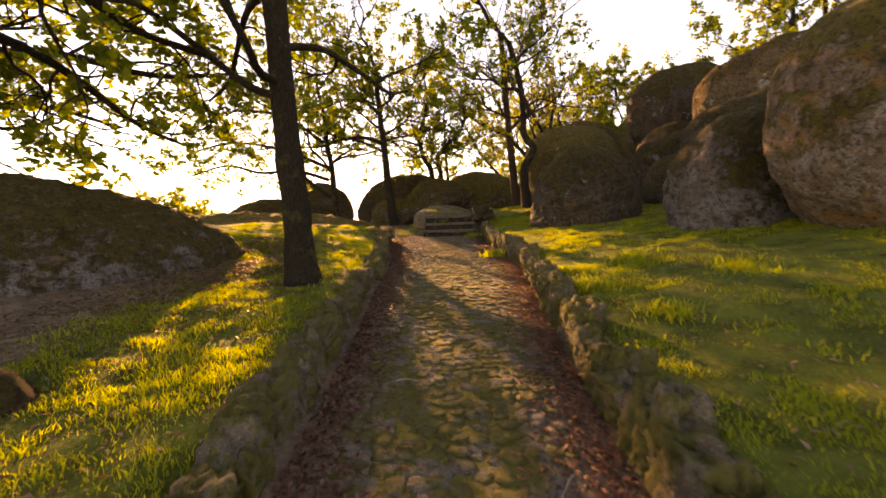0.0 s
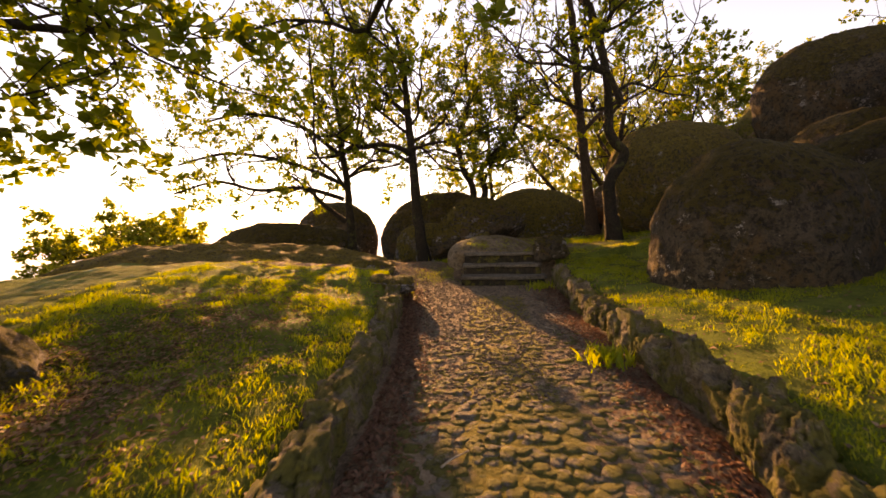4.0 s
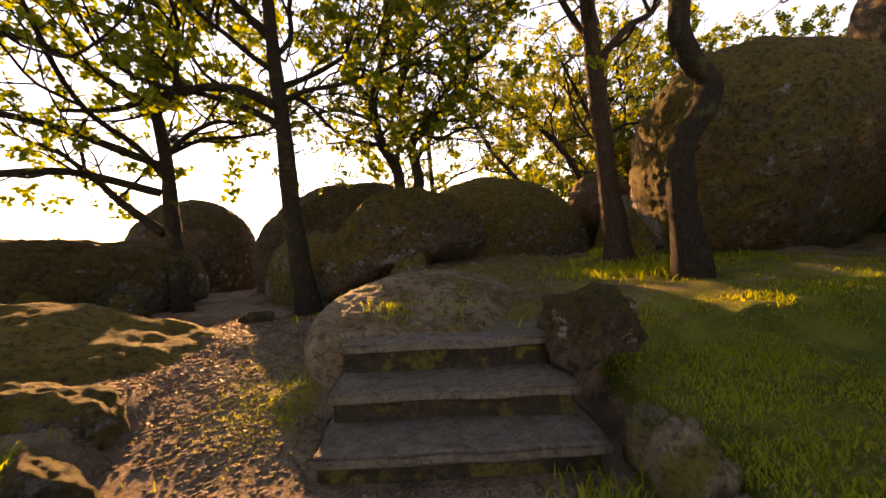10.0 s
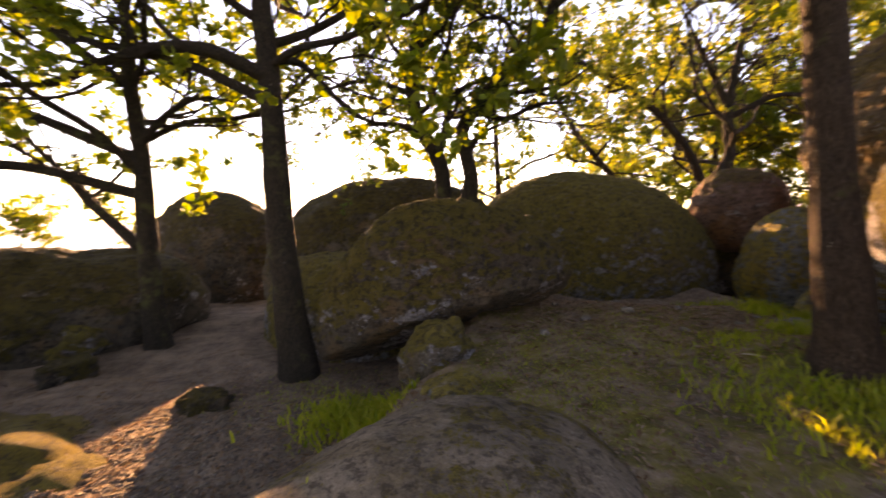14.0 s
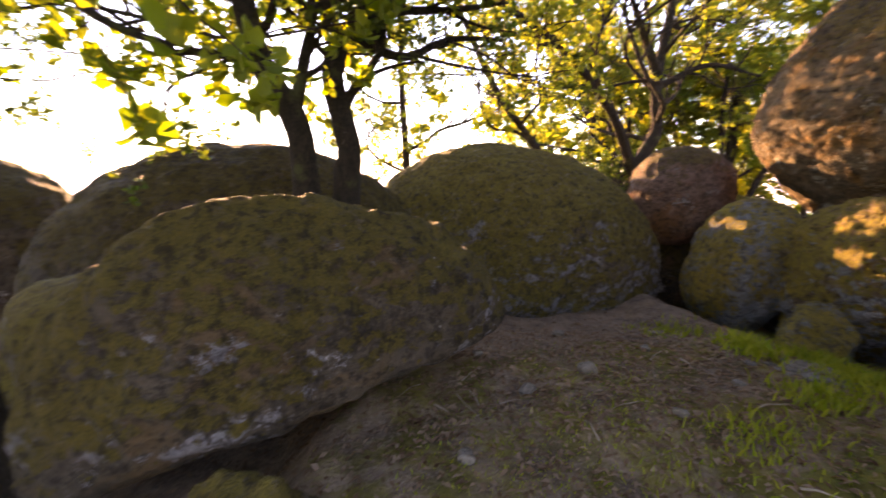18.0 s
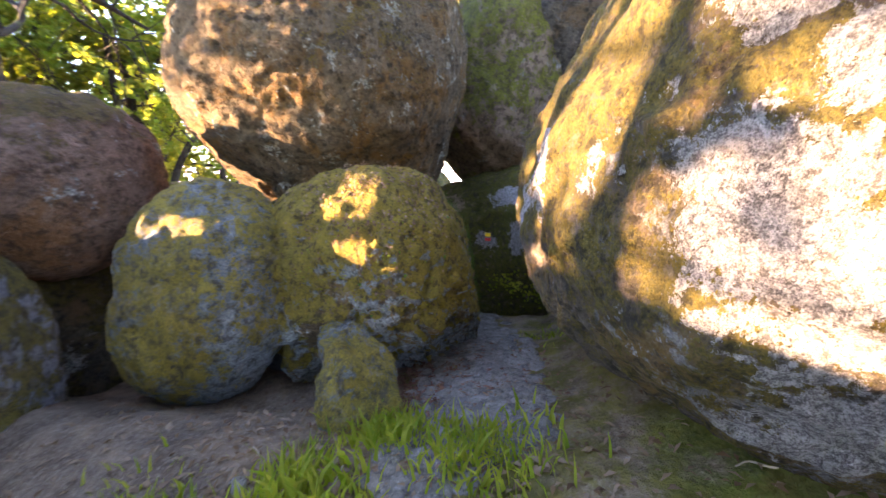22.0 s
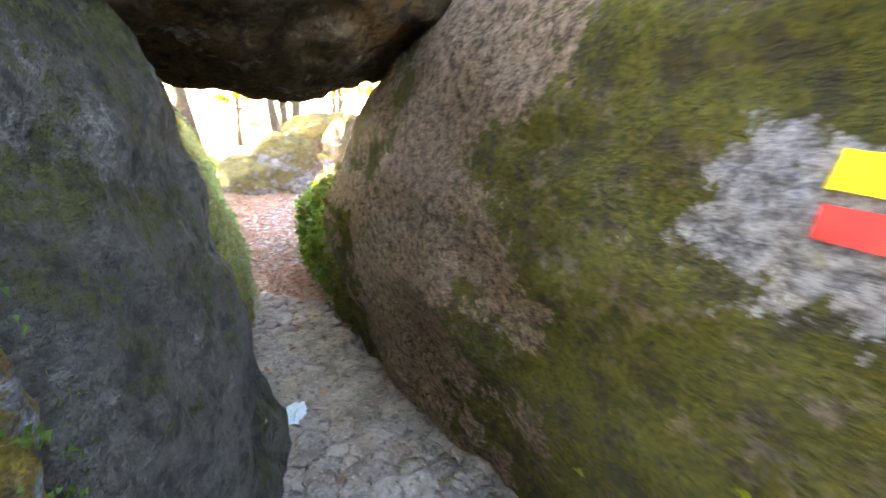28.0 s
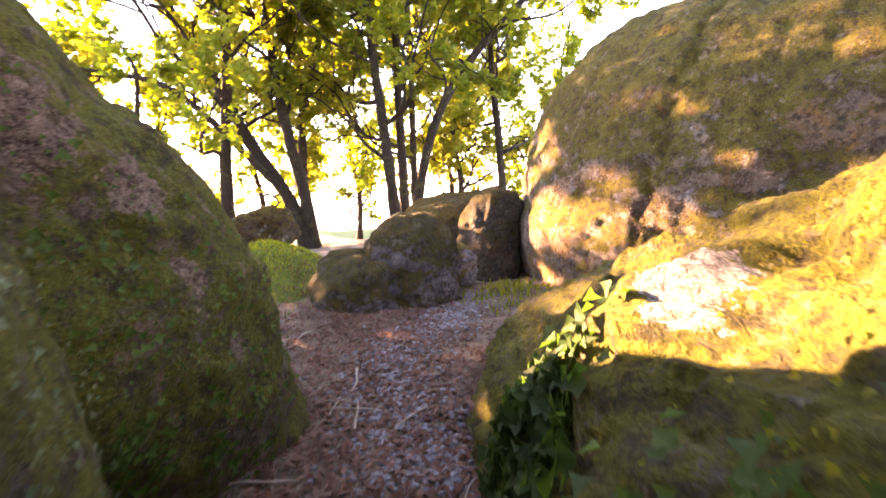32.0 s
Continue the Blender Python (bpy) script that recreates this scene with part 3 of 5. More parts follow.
def blob(radii, power=2.3, lumps=0.10, seed=1, level=5, cuts=(), fine=0.024, cracks=0.0, foot=0.0, soften=0.06, splits=(), ledges=()):
    """A worn rounded rock round the origin. cuts: planes (nx, ny, nz, distance) beyond which it is flattened."""
    d, f = sphere(level)
    r = (np.abs(d) ** power).sum(1) ** (-1 / power)
    v = d * r[:, None] * np.array(radii)
    if foot:                                       # buried lower half: steep sides that do not draw in
        low = np.clip(-d[:, 2], 0, 1)
        v[:, :2] *= (1 + foot * low / np.maximum(0.25, np.hypot(d[:, 0], d[:, 1])))[:, None]
    size = float(np.mean(radii))
    q = v / size
    v = v + d * (size * lumps * fbm(q * 1.1 + seed * 3.7, 3, seed))[:, None]
    for nx, ny, nz, o in cuts:
        n = np.array((nx, ny, nz), float)
        n /= np.linalg.norm(n)
        s = v @ n - o
        soft = soften * size
        over = np.where(s > -soft, (s + soft), 0)
        v = v - n * (over - np.minimum(over, soft * (1 - np.exp(-over / soft))))[:, None]
    v = v + d * (fine * (1.6 * fbm(v * 2.6 + seed, 3, seed + 50, 0.6) + 0.8 * fbm(v * 11.0 + seed, 2, seed + 51, 0.6)))[:, None]
    if cracks:
        ridge = np.abs(vnoise(v * np.array((1.3, 1.3, 0.5)) + seed, seed + 77))
        v = v - d * (cracks * np.exp(-(ridge / 0.035) ** 2))[:, None]
    for nx, ny, nz, o, width, depth, top in splits:     # jagged single cracks
        n = np.array((nx, ny, nz), float)
        n /= np.linalg.norm(n)
        s = v @ n - o + 0.10 * fbm(v * 3.0 + seed, 3, seed + 91)
        v = v - d * (depth * np.exp(-(s / width) ** 2) * sstep(top, top - 0.3, v[:, 2]))[:, None]
    for z0, depth, wx, wy in ledges:               # broken-away face below a ragged brow
        face = np.clip((d[:, 0] * wx + d[:, 1] * wy) / math.hypot(wx, wy), 0, 1) ** 0.5
        zz = v[:, 2] + 0.16 * fbm(v * 3.1 + seed, 4, seed + 33, 0.6)
        rough = 1 + 0.5 * fbm(v * 5.0, 3, seed + 35, 0.65)
        v = v - d * (depth * rough * face * sstep(z0 + 0.03, z0 - 0.05, zz))[:, None]
    return v, f


def boulder(at, radii, turn=(0, 0, 0), mat=None, label="", seed=1, name="boulder", group="", category="boulder", faces=(), **kw):
    """faces: planes of the place, (normal, point), beyond which the rock is flattened."""
    turned = pose(0, 0, 0, *turn).to_3x3().transposed()
    kw["cuts"] = (*kw.get("cuts", ()), *((*(turned @ Vector(n).normalized()), Vector(n).normalized().dot(Vector(p) - Vector(at))) for n, p in faces))
    v, f = blob(radii, seed=seed, **kw)
    ob = mk(name, v, f, mat or GRANITE_MOSSY)
    ob.matrix_world = pose(*at, *turn)
    tagged(ob, label or "large rounded granite boulder with moss and pale lichen", category, group)
    return ob


# right of the path
boulder((3.98, 11.23, 1.61), (1.52, 1.14, 1.57), (0, 2, 3), GRANITE_DARK, "dark rounded granite boulder resting on the lawn", 3, level=6, lumps=0.05, power=2.1, foot=0.2)
boulder((5.5, 17.2, 3.25), (1.95, 1.36, 1.68), (27, -3.4, 11), GRANITE_LICHEN, "huge granite boulder with white lichen and yellow moss", 4, level=7, lumps=0.025, power=2.6, cracks=0.015)
boulder((10.64, 17.82, 5.52), (2.34, 1.33, 2.06), (0, -1.7, -13), GRANITE_DARK, "tall rust-stained boulder standing on other boulders", 6, level=6, lumps=0.05, power=2.1)
boulder((9.8, 15.6, 3.0), (2.2, 1.7, 1.7), (0, 0, 0), GRANITE_DARK, "dark broad boulder under the hill of rocks", 7, foot=0.3)
boulder((8.76, 14.15, 3.4), (1.98, 0.85, 0.85), (0, -17.7, -9), GRANITE_DARK, "dark leaning slab of granite among boulders", 8, level=6, power=2.3, lumps=0.06)
boulder((9.57, 11.43, 3.7), (2.72, 1.0, 1.2), (0, -16.6, -7), GRANITE_DARK, "long dark granite slab slanting up over the boulders", 9, level=6, power=2.2, lumps=0.06, cracks=0.02)
boulder((8.6, 12.3, 2.4), (2.3, 1.4, 1.15), (0, -6, -8), GRANITE_DARK, "dark mossy boulder bearing the slanting slabs", 62, level=5, foot=0.3)
boulder((11.52, 13.3, 4.96), (2.98, 1.17, 1.8), (0, -7.4, -10), GRANITE_WARM, "blocky brown boulder on top of the rock pile", 10, level=6, power=2.6, lumps=0.08, cracks=0.03)
boulder((11.3, 13.6, 3.0), (3.0, 1.7, 1.7), (0, -5, -5), GRANITE_DARK, "broad dark boulder at the foot of the rock pile", 63, level=5, foot=0.3)
boulder((15.1, 14.0, 5.4), (1.7, 1.4, 2.7), (0, 0, 10), GRANITE_DARK, "dark boulder high behind the rock pile", 64, foot=0.3)
boulder((5.95, 7.75, 1.5), (1.43, 1.15, 1.74), (0, -2.6, -7.5), GRANITE_GREY, "dark boulder with pale lichen at the edge of the lawn", 11, level=6, lumps=0.07, cracks=0.03)
boulder((8.06, 5.54, 2.42), (3.26, 1.79, 2.17), (0, 7.5, 3), GRANITE_SUNNY, "tall sunlit boulder with orange lichen", 12, level=6, lumps=0.06, power=2.4, cracks=0.03)
# left of the path
boulder((-7.38, 5.52, 0.37), (4.21, 1.7, 1.94), (0, 0, 28.5), GRANITE_GREY, "long low grey outcrop with patches of moss", 13, level=7, power=2.05, lumps=0.035, cracks=0.02)
swell_x, swell_y = np.meshgrid(np.arange(-12.5, -1.9, 0.06), np.arange(11.6, 20.6, 0.06))
swell_z = np.interp(swell_x, [-12.5, -11.2, -10, -8.5, -7, -5, -3.6, -2.7, -2.2, -1.9], [-1.6, 1.1, 1.7, 1.76, 1.72, 1.63, 1.42, 1.12, 0.86, 0.5])
ridge_y = np.interp(swell_x, [-9, -7, -5, -4, -2], [15.0, 15.2, 15.7, 16.1, 16.2])
swell_z = swell_z - (0.125 + 0.05 * sstep(-5.5, -7.5, swell_x)) * np.maximum(0, ridge_y - swell_y) - 0.5 * np.maximum(0, swell_y - ridge_y) ** 1.5 - 0.8 * np.maximum(0, 12.8 + 0.45 * np.sin(swell_x * 1.3) + 0.2 * np.sin(swell_x * 3.1) - swell_y) ** 1.4
swell_q = np.stack([swell_x.ravel(), swell_y.ravel(), 0 * swell_x.ravel()], 1)
swell_z = swell_z + (0.07 * fbm(swell_q * 0.8, 3, 141) + 0.045 * fbm(swell_q * 3.0, 4, 142, 0.6) - 0.05 * np.exp(-(vnoise(swell_q * np.array((0.9, 2.2, 1)), 143) / 0.05) ** 2)).reshape(swell_x.shape)
sn = np.arange(swell_x.size).reshape(swell_x.shape)
rim = np.concatenate([sn[0, :-1], sn[:-1, -1], sn[-1, :0:-1], sn[:0:-1, 0]])
swell_v = np.stack([swell_x, swell_y, swell_z], -1).reshape(-1, 3)
under = swell_v[rim] * np.array((1, 1, 0)) - np.array((0, 0, 2.5))
rk = np.arange(len(rim))
swell_f = [list(q) for q in np.stack([sn[:-1, :-1], sn[:-1, 1:], sn[1:, 1:], sn[1:, :-1]], -1).reshape(-1, 4)]
swell_f += [[int(rim[k]), int(len(swell_v) + k), int(len(swell_v) + (k + 1) % len(rim)), int(rim[(k + 1) % len(rim)])] for k in rk]
tagged(mk("boulder", np.concatenate([swell_v, under]), swell_f, GRANITE_SWELL), "broad low mossy rock dome beside the path", "boulder")
boulder((-7.75, 19.41, 1.02), (2.95, 1.62, 1.42), (0, -6, 36), GRANITE_DARK, "long dark boulder at the edge of the hilltop", 15, level=6, lumps=0.07, power=1.95, cracks=0.04)
boulder((-7.5, 24.2, 1.6), (2.3, 1.4, 1.95), (0, -3, -20), GRANITE_DARK, "dark boulder under the oaks", 16, level=6, power=2.1, lumps=0.05)
boulder((-1.81, 22.35, 1.53), (2.83, 1.66, 2.19), (0, -3.9, 5), GRANITE_DARK, "dark high boulder behind the leaning slab", 17, level=6, power=2.1, lumps=0.05)
boulder((-2.4, 20.15, 1.0), (1.35, 0.75, 1.32), (0, -2, -22), GRANITE_MOSSY, "small mossy boulder behind a slender oak", 18, foot=0.3)
# yard above the steps
boulder((-0.31, 19.05, 1.66), (1.8, 0.82, 1.54), (16, -26.6, 8.5), GRANITE_WHALE, "leaning whale-backed boulder with moss and blue-grey lichen", 19, level=7, lumps=0.02, power=1.72, soften=0.11, faces=(((0.33, -0.35, -0.88), (0.4, 18.4, 1.98)),))
boulder((2.21, 23.07, 1.51), (2.73, 1.57, 2.32), (0, 6.7, -5.7), GRANITE_MOSSY, "domed mossy boulder with patches of grey lichen", 20, level=7, lumps=0.025, power=2.05, foot=0.15)
boulder((5.4, 23.0, 3.0), (0.95, 0.72, 0.88), (4, -5, 10), GRANITE_RED, "round reddish boulder wedged between larger ones", 21, lumps=0.03, power=2.05)
boulder((5.6, 23.6, 1.0), (1.3, 0.9, 1.35), (0, 0, 0), GRANITE_DARK, "dark boulder under the round one", 51, foot=0.3)
boulder((5.33, 21.42, 2.1), (0.62, 0.72, 0.96), (8, 12, -3), GRANITE_SPLIT, "pale split boulder with lichen and moss", 22, level=6, lumps=0.03, power=2.1, foot=0.1)
cracked_rock = boulder((6.3, 20.25, 1.8), (1.02, 1.0, 1.32), (-11, -2, 4.5), GRANITE_BROKEN, "cracked mossy boulder beside the passage", 23, level=7, lumps=0.03, power=2.8, cracks=0.02, splits=((0.15, 1, 0.25, -0.25, 0.04, 0.14, 0.35), (0.42, -0.91, 0.0, 0.32, 0.035, 0.13, 0.5)), ledges=((0.12, 0.12, -1, -0.35),), soften=0.04, faces=(((-0.72, -0.28, -0.62), (5.34, 19.75, 1.72)), ((-0.25, -0.9, -0.5), (5.9, 19.3, 1.75))))
boulder((7.99, 21.45, 4.15), (2.14, 1.68, 1.68), (19.2, 22.4, 19), GRANITE_WARM, "great perched boulder with rust and grey lichen", 24, level=7, lumps=0.02, power=2.66, cracks=0.02)
boulder((10.15, 19.25, 4.5), (1.8, 1.4, 1.9), (0, 0, 0), GRANITE_GREEN, "greenish boulder behind the perched boulder", 25, level=6)
# the passage
passage_wall = boulder((11.24, 16.29, -0.73), (2.06, 7.59, 5.04), (-1.8, -36.3, 1.1), GRANITE_PASSAGE, "long leaning passage boulder with white lichen, moss and bare brown stone", 26, level=7, lumps=0.006, power=2.0, cuts=((0, -1, 0, 3.4),), soften=0.03, faces=(((0.0, 1.0, 0.28), (8.8, 21.45, 1.9)),))
nose_rock = boulder((10.22, 22.07, 0.6), (1.07, 2.94, 1.15), (-23.3, -20.2, -18.8), GRANITE_NOSE, "low sunlit mossy boulder at the mouth of the passage", 68, level=7, lumps=0.03, power=2.7, fine=0.045, cracks=0.02)
boulder((6.88, 20.95, 1.22), (1.04, 1.03, 2.37), (3.4, -5.5, -11.7), GRANITE_SLATE, "smooth dark boulder walling the passage", 27, level=6, lumps=0.02, power=2.05, foot=0.25, cuts=((-0.15, -0.1, 1, 1.5),))
end_rock = boulder((6.83, 24.4, 0.63), (2.23, 1.06, 2.5), (14, -3.1, -3), GRANITE_END, "mossy boulder at the end of the passage", 28, level=7, lumps=0.025, power=2.05, foot=0.35)
# extra stone closes the gap that let a sun streak onto the passage wall
boulder((7.2, 21.25, 3.05), (0.75, 0.55, 0.45), (0, 0, 0), GRANITE_WARM, "stone added under the perched boulder to block sunlight", 61, level=5, lumps=0.1)
flank_rock = boulder((7.3, 22.7, 0.8), (1.2, 1.25, 1.75), (0, -4, -10), GRANITE_GREEN, "mossy upright boulder walling the way out", 56, level=6, lumps=0.03, power=3.0)
# beyond the passage
boulder((10.95, 26.25, 0.75), (0.62, 0.5, 0.62), (0, 12, 20), GRANITE_GREY, "grey mossy boulder where the path forks", 29, level=6, power=2.2, lumps=0.12, foot=0.4)
boulder((10.2, 26.2, 0.55), (0.42, 0.55, 0.46), (0, -25, 30), GRANITE_GREY, "low slanting boulder on the leafy bank", 52, level=5, power=2.4, lumps=0.12, foot=0.3)
boulder((11.75, 26.5, 0.6), (0.25, 0.25, 0.3), (0, 0, 30), GRANITE_PALE, "small pale rock at the foot of the massive boulder", 53, level=5, lumps=0.1, foot=0.3)
boulder((16.09, 24.5, 0.99), (3.57, 3.19, 2.85), (1, 8.3, 8), GRANITE_SUNNY, "massive sunlit boulder with rust stains and moss beyond the passage", 30, level=7, lumps=0.025, power=2.55, cracks=0.03, splits=((0.3, 1, 0.1, -0.6, 0.03, 0.08, 3.0),))
boulder((12.65, 26.9, 0.75), (0.42, 0.5, 0.85), (0, 12, 0), GRANITE_DARK, "dark upright boulder beside the massive one", 31, level=5, power=2.4, foot=0.2)
boulder((13.2, 28.6, 0.75), (1.2, 0.9, 0.7), (0, -14, -20), GRANITE_WARM, "flat-topped slanting boulder behind the path", 32, level=5, power=2.6)
boulder((9.85, 29.6, 1.05), (0.55, 0.4, 0.36), (0, -12, 0), GRANITE_WARM, "small boulder on the grassy bank", 33, power=2.6, foot=0.3)
boulder((8.6, 29.6, 0.75), (0.85, 0.6, 0.6), (0, 8, 20), GRANITE_GREY, "low pale boulder on the grassy bank", 34, foot=0.4)
# small rocks
boulder((-2.12, 13.2, 0.95), (0.2, 0.13, 0.42), (6, -10, 20), GRANITE_GREY, "upright pointed stone at the end of the path edging", 65, level=5, category="rock", name="rock", power=2.4, lumps=0.2, cuts=((0.8, 0.2, 0.6, 0.13), (-0.7, -0.3, 0.6, 0.16)), soften=0.03)
boulder((-2.75, 13.75, 1.05), (0.5, 0.34, 0.3), (0, 8, 25), GRANITE_MOSSY, "low mossy rock beside the dirt track", 66, level=5, category="rock", name="rock", power=2.8, lumps=0.2, foot=0.2)
boulder((-1.95, 12.05, 0.98), (0.42, 0.3, 0.14), (0, 4, 15), GRANITE_MOSSY, "flat mossy stone on the edge of the lawn", 67, level=5, category="rock", name="rock", power=3.2, lumps=0.14, foot=0.2)
boulder((-2.9, 2.35, 0.3), (0.28, 0.28, 0.36), (0, 0, 10), GRANITE_DARK, "small mossy rock at the edge of the lawn", 41, level=4, category="rock", name="rock", foot=0.4)
boulder((1.35, 14.15, 1.5), (0.36, 0.3, 0.24), (0, 0, 8), GRANITE_DARK, "dark square rock at the top of the steps", 35, level=5, power=3.5, lumps=0.32, fine=0.03, soften=0.02, category="rock", name="rock")
boulder((-2.75, 17.55, 0.85), (0.28, 0.22, 0.2), (0, 0, 30), GRANITE_DARK, "small dark rock beside the dirt track", 36, level=5, lumps=0.32, fine=0.03, soften=0.02, category="rock", name="rock")
boulder((-0.2, 17.75, 1.45), (0.42, 0.36, 0.34), (0, 0, 0), GRANITE_MOSSY, "small mossy rock under the leaning boulder", 37, level=5, lumps=0.32, fine=0.03, soften=0.02, category="rock", name="rock")
boulder((-5.3, 18.3, 0.75), (0.3, 0.26, 0.3), (0, 20, 0), GRANITE_DARK, "small rock before the long dark boulder", 38, level=5, lumps=0.32, fine=0.03, soften=0.02, category="rock", name="rock")
boulder((-7.7, 17.95, 0.65), (1.7, 0.6, 1.05), (0, -4, 30), GRANITE_MOSSY, "low mossy rock beside the dome", 39, level=5, lumps=0.32, fine=0.03, soften=0.02, category="rock", name="rock")
boulder((4.9, 19.74, 1.52), (0.40, 0.28, 0.74), (-10, 34, 20), GRANITE_SPLIT, "jagged wedge of rock leaning on the cracked boulder", 54, level=6, name="rock", category="rock", power=4.0, lumps=0.16, fine=0.03, cuts=((-0.7, -1, 0.6, 0.24), (1, -0.6, 0.5, 0.26), (-0.6, 0.2, 1, 0.5), (0.2, -1, -0.3, 0.2), (-1, -0.4, -0.2, 0.3)), soften=0.02)
landing_rock = boulder((0.08, 15.43, 1.22), (1.0, 1.55, 0.6), (1, 5, -26), GRANITE_LANDING, "low earthy rock dome above the steps", 55, level=7, name="rock", category="rock", lumps=0.015, power=2.3, fine=0.010, soften=0.08, faces=(((0, -0.3, 1), (0.2, 14.15, 1.44)), ((0.5, -0.2, 1), (0.95, 14.8, 1.5)), ((0, -1, 0), (0, 14.28, 1.3))))
boulder((0.05, 17.1, 1.36), (0.3, 0.26, 0.2), (0, 0, 20), GRANITE_PALE, "low rock crusted with blue-grey lichen", 58, level=5, name="rock", category="rock", lumps=0.2, power=2.4, foot=0.2)
boulder((-6.0, 19.1, 0.85), (0.32, 0.26, 0.42), (0, 16, 30), GRANITE_MOSSY, "upright mossy stone before the long dark boulder", 59, level=5, name="rock", category="rock", lumps=0.3, power=2.6, foot=0.2)
boulder((-6.7, 18.9, 0.75), (0.42, 0.3, 0.28), (0, 0, 10), GRANITE_DARK, "small dark stone before the long boulder", 60, level=5, name="rock", category="rock", lumps=0.25, power=2.4, foot=0.2)

# ---- trees ----
def smooth_line(pts, n):
    """Catmull-Rom through the points."""
    p = np.asarray(pts, float)
    p = np.concatenate([[2 * p[0] - p[1]], p, [2 * p[-1] - p[-2]]])
    t = np.linspace(0, len(p) - 3 - 1e-6, n)
    i = t.astype(int)
    u = (t - i)[:, None]
    a, b, c, d = p[i], p[i + 1], p[i + 2], p[i + 3]
    return 0.5 * (2 * b + (c - a) * u + (2 * a - 5 * b + 4 * c - d) * u ** 2 + (3 * b - a - 3 * c + d) * u ** 3)


def tube(line, radii, sides=8, knot=0.0, seed=0):
    """A tapered tube along a line."""
    line, radii = np.asarray(line, float), np.asarray(radii, float)
    tan = np.gradient(line, axis=0)
    tan /= np.linalg.norm(tan, axis=1)[:, None] + 1e-9
    ref = np.where(np.abs(tan[:, 2:3]) > 0.9, [[1.0, 0, 0]], [[0, 0, 1.0]])
    s = np.cross(tan, ref)
    s /= np.linalg.norm(s, axis=1)[:, None] + 1e-9
    for i in range(1, len(s)):                     # keep the frame from twisting
        s[i] = s[i - 1] - tan[i] * np.dot(s[i - 1], tan[i])
        s[i] /= np.linalg.norm(s[i]) + 1e-9
    u = np.cross(tan, s)
    a = np.linspace(0, 2 * math.pi, sides, endpoint=False)
    ring = s[:, None] * np.cos(a)[None, :, None] + u[:, None] * np.sin(a)[None, :, None]
    r = radii[:, None] * np.ones(sides)
    v = line[:, None] + ring * r[..., None]
    if knot:
        k = vnoise(v.reshape(-1, 3) * 3.0, seed).reshape(r.shape) + 0.6 * vnoise(v.reshape(-1, 3) * np.array((9.0, 9.0, 2.0)), seed + 3).reshape(r.shape)
        v = v + ring * (r * knot * k)[..., None]
    n = len(line)
    i, j = np.meshgrid(np.arange(n - 1), np.arange(sides), indexing="ij")
    f = np.stack([i * sides + j, i * sides + (j + 1) % sides, (i + 1) * sides + (j + 1) % sides, (i + 1) * sides + j], -1).reshape(-1, 4)
    return v.reshape(-1, 3), f


def grow(rng, start, way, length, radius, depth, out, tips, lift=0.12, crook=0.35, kids=3):
    """A crooked limb with its twigs; adds tubes to out and leafy places to tips."""
    n = 5 if depth > 1 else 4
    pts, d = [np.array(start, float)], np.array(way, float) / (np.linalg.norm(way) + 1e-9)
    for i in range(n):
        d = d + rng.normal(0, crook, 3) * np.array((1, 1, 0.7)) + np.array((0, 0, lift if depth else lift * 0.3))
        d /= np.linalg.norm(d)
        pts.append(pts[-1] + d * length / n)
    line = smooth_line(pts, 3 * n + 1 if depth > 1 else 2 * n)
    rad = radius * np.linspace(1, 0.42, len(line)) if depth else radius * np.linspace(1, 0.3, len(line))
    out.append(tube(line, rad, 7 if depth > 1 else 5 if depth == 1 else 3))
    if depth == 0:
        tips.append(line[len(line) // 3:])
        return
    for k in range(kids + (1 if depth == 1 else 0)):
        f = 0.35 + 0.65 * (k + rng.random()) / (kids + 1)
        i = min(len(line) - 2, int(f * len(line)))
        t = line[i + 1] - line[i]
        side = np.cross(t, rng.normal(0, 1, 3))
        side /= np.linalg.norm(side) + 1e-9
        grow(rng, line[i], t / (np.linalg.norm(t) + 1e-9) + side * rng.uniform(0.7, 1.3), length * rng.uniform(0.5, 0.72), radius * 0.5, depth - 1, out, tips, lift, crook, kids)
    grow(rng, line[-1], line[-1] - line[-2], length * 0.6, radius * 0.42, depth - 1, out, tips, lift, crook, kids)


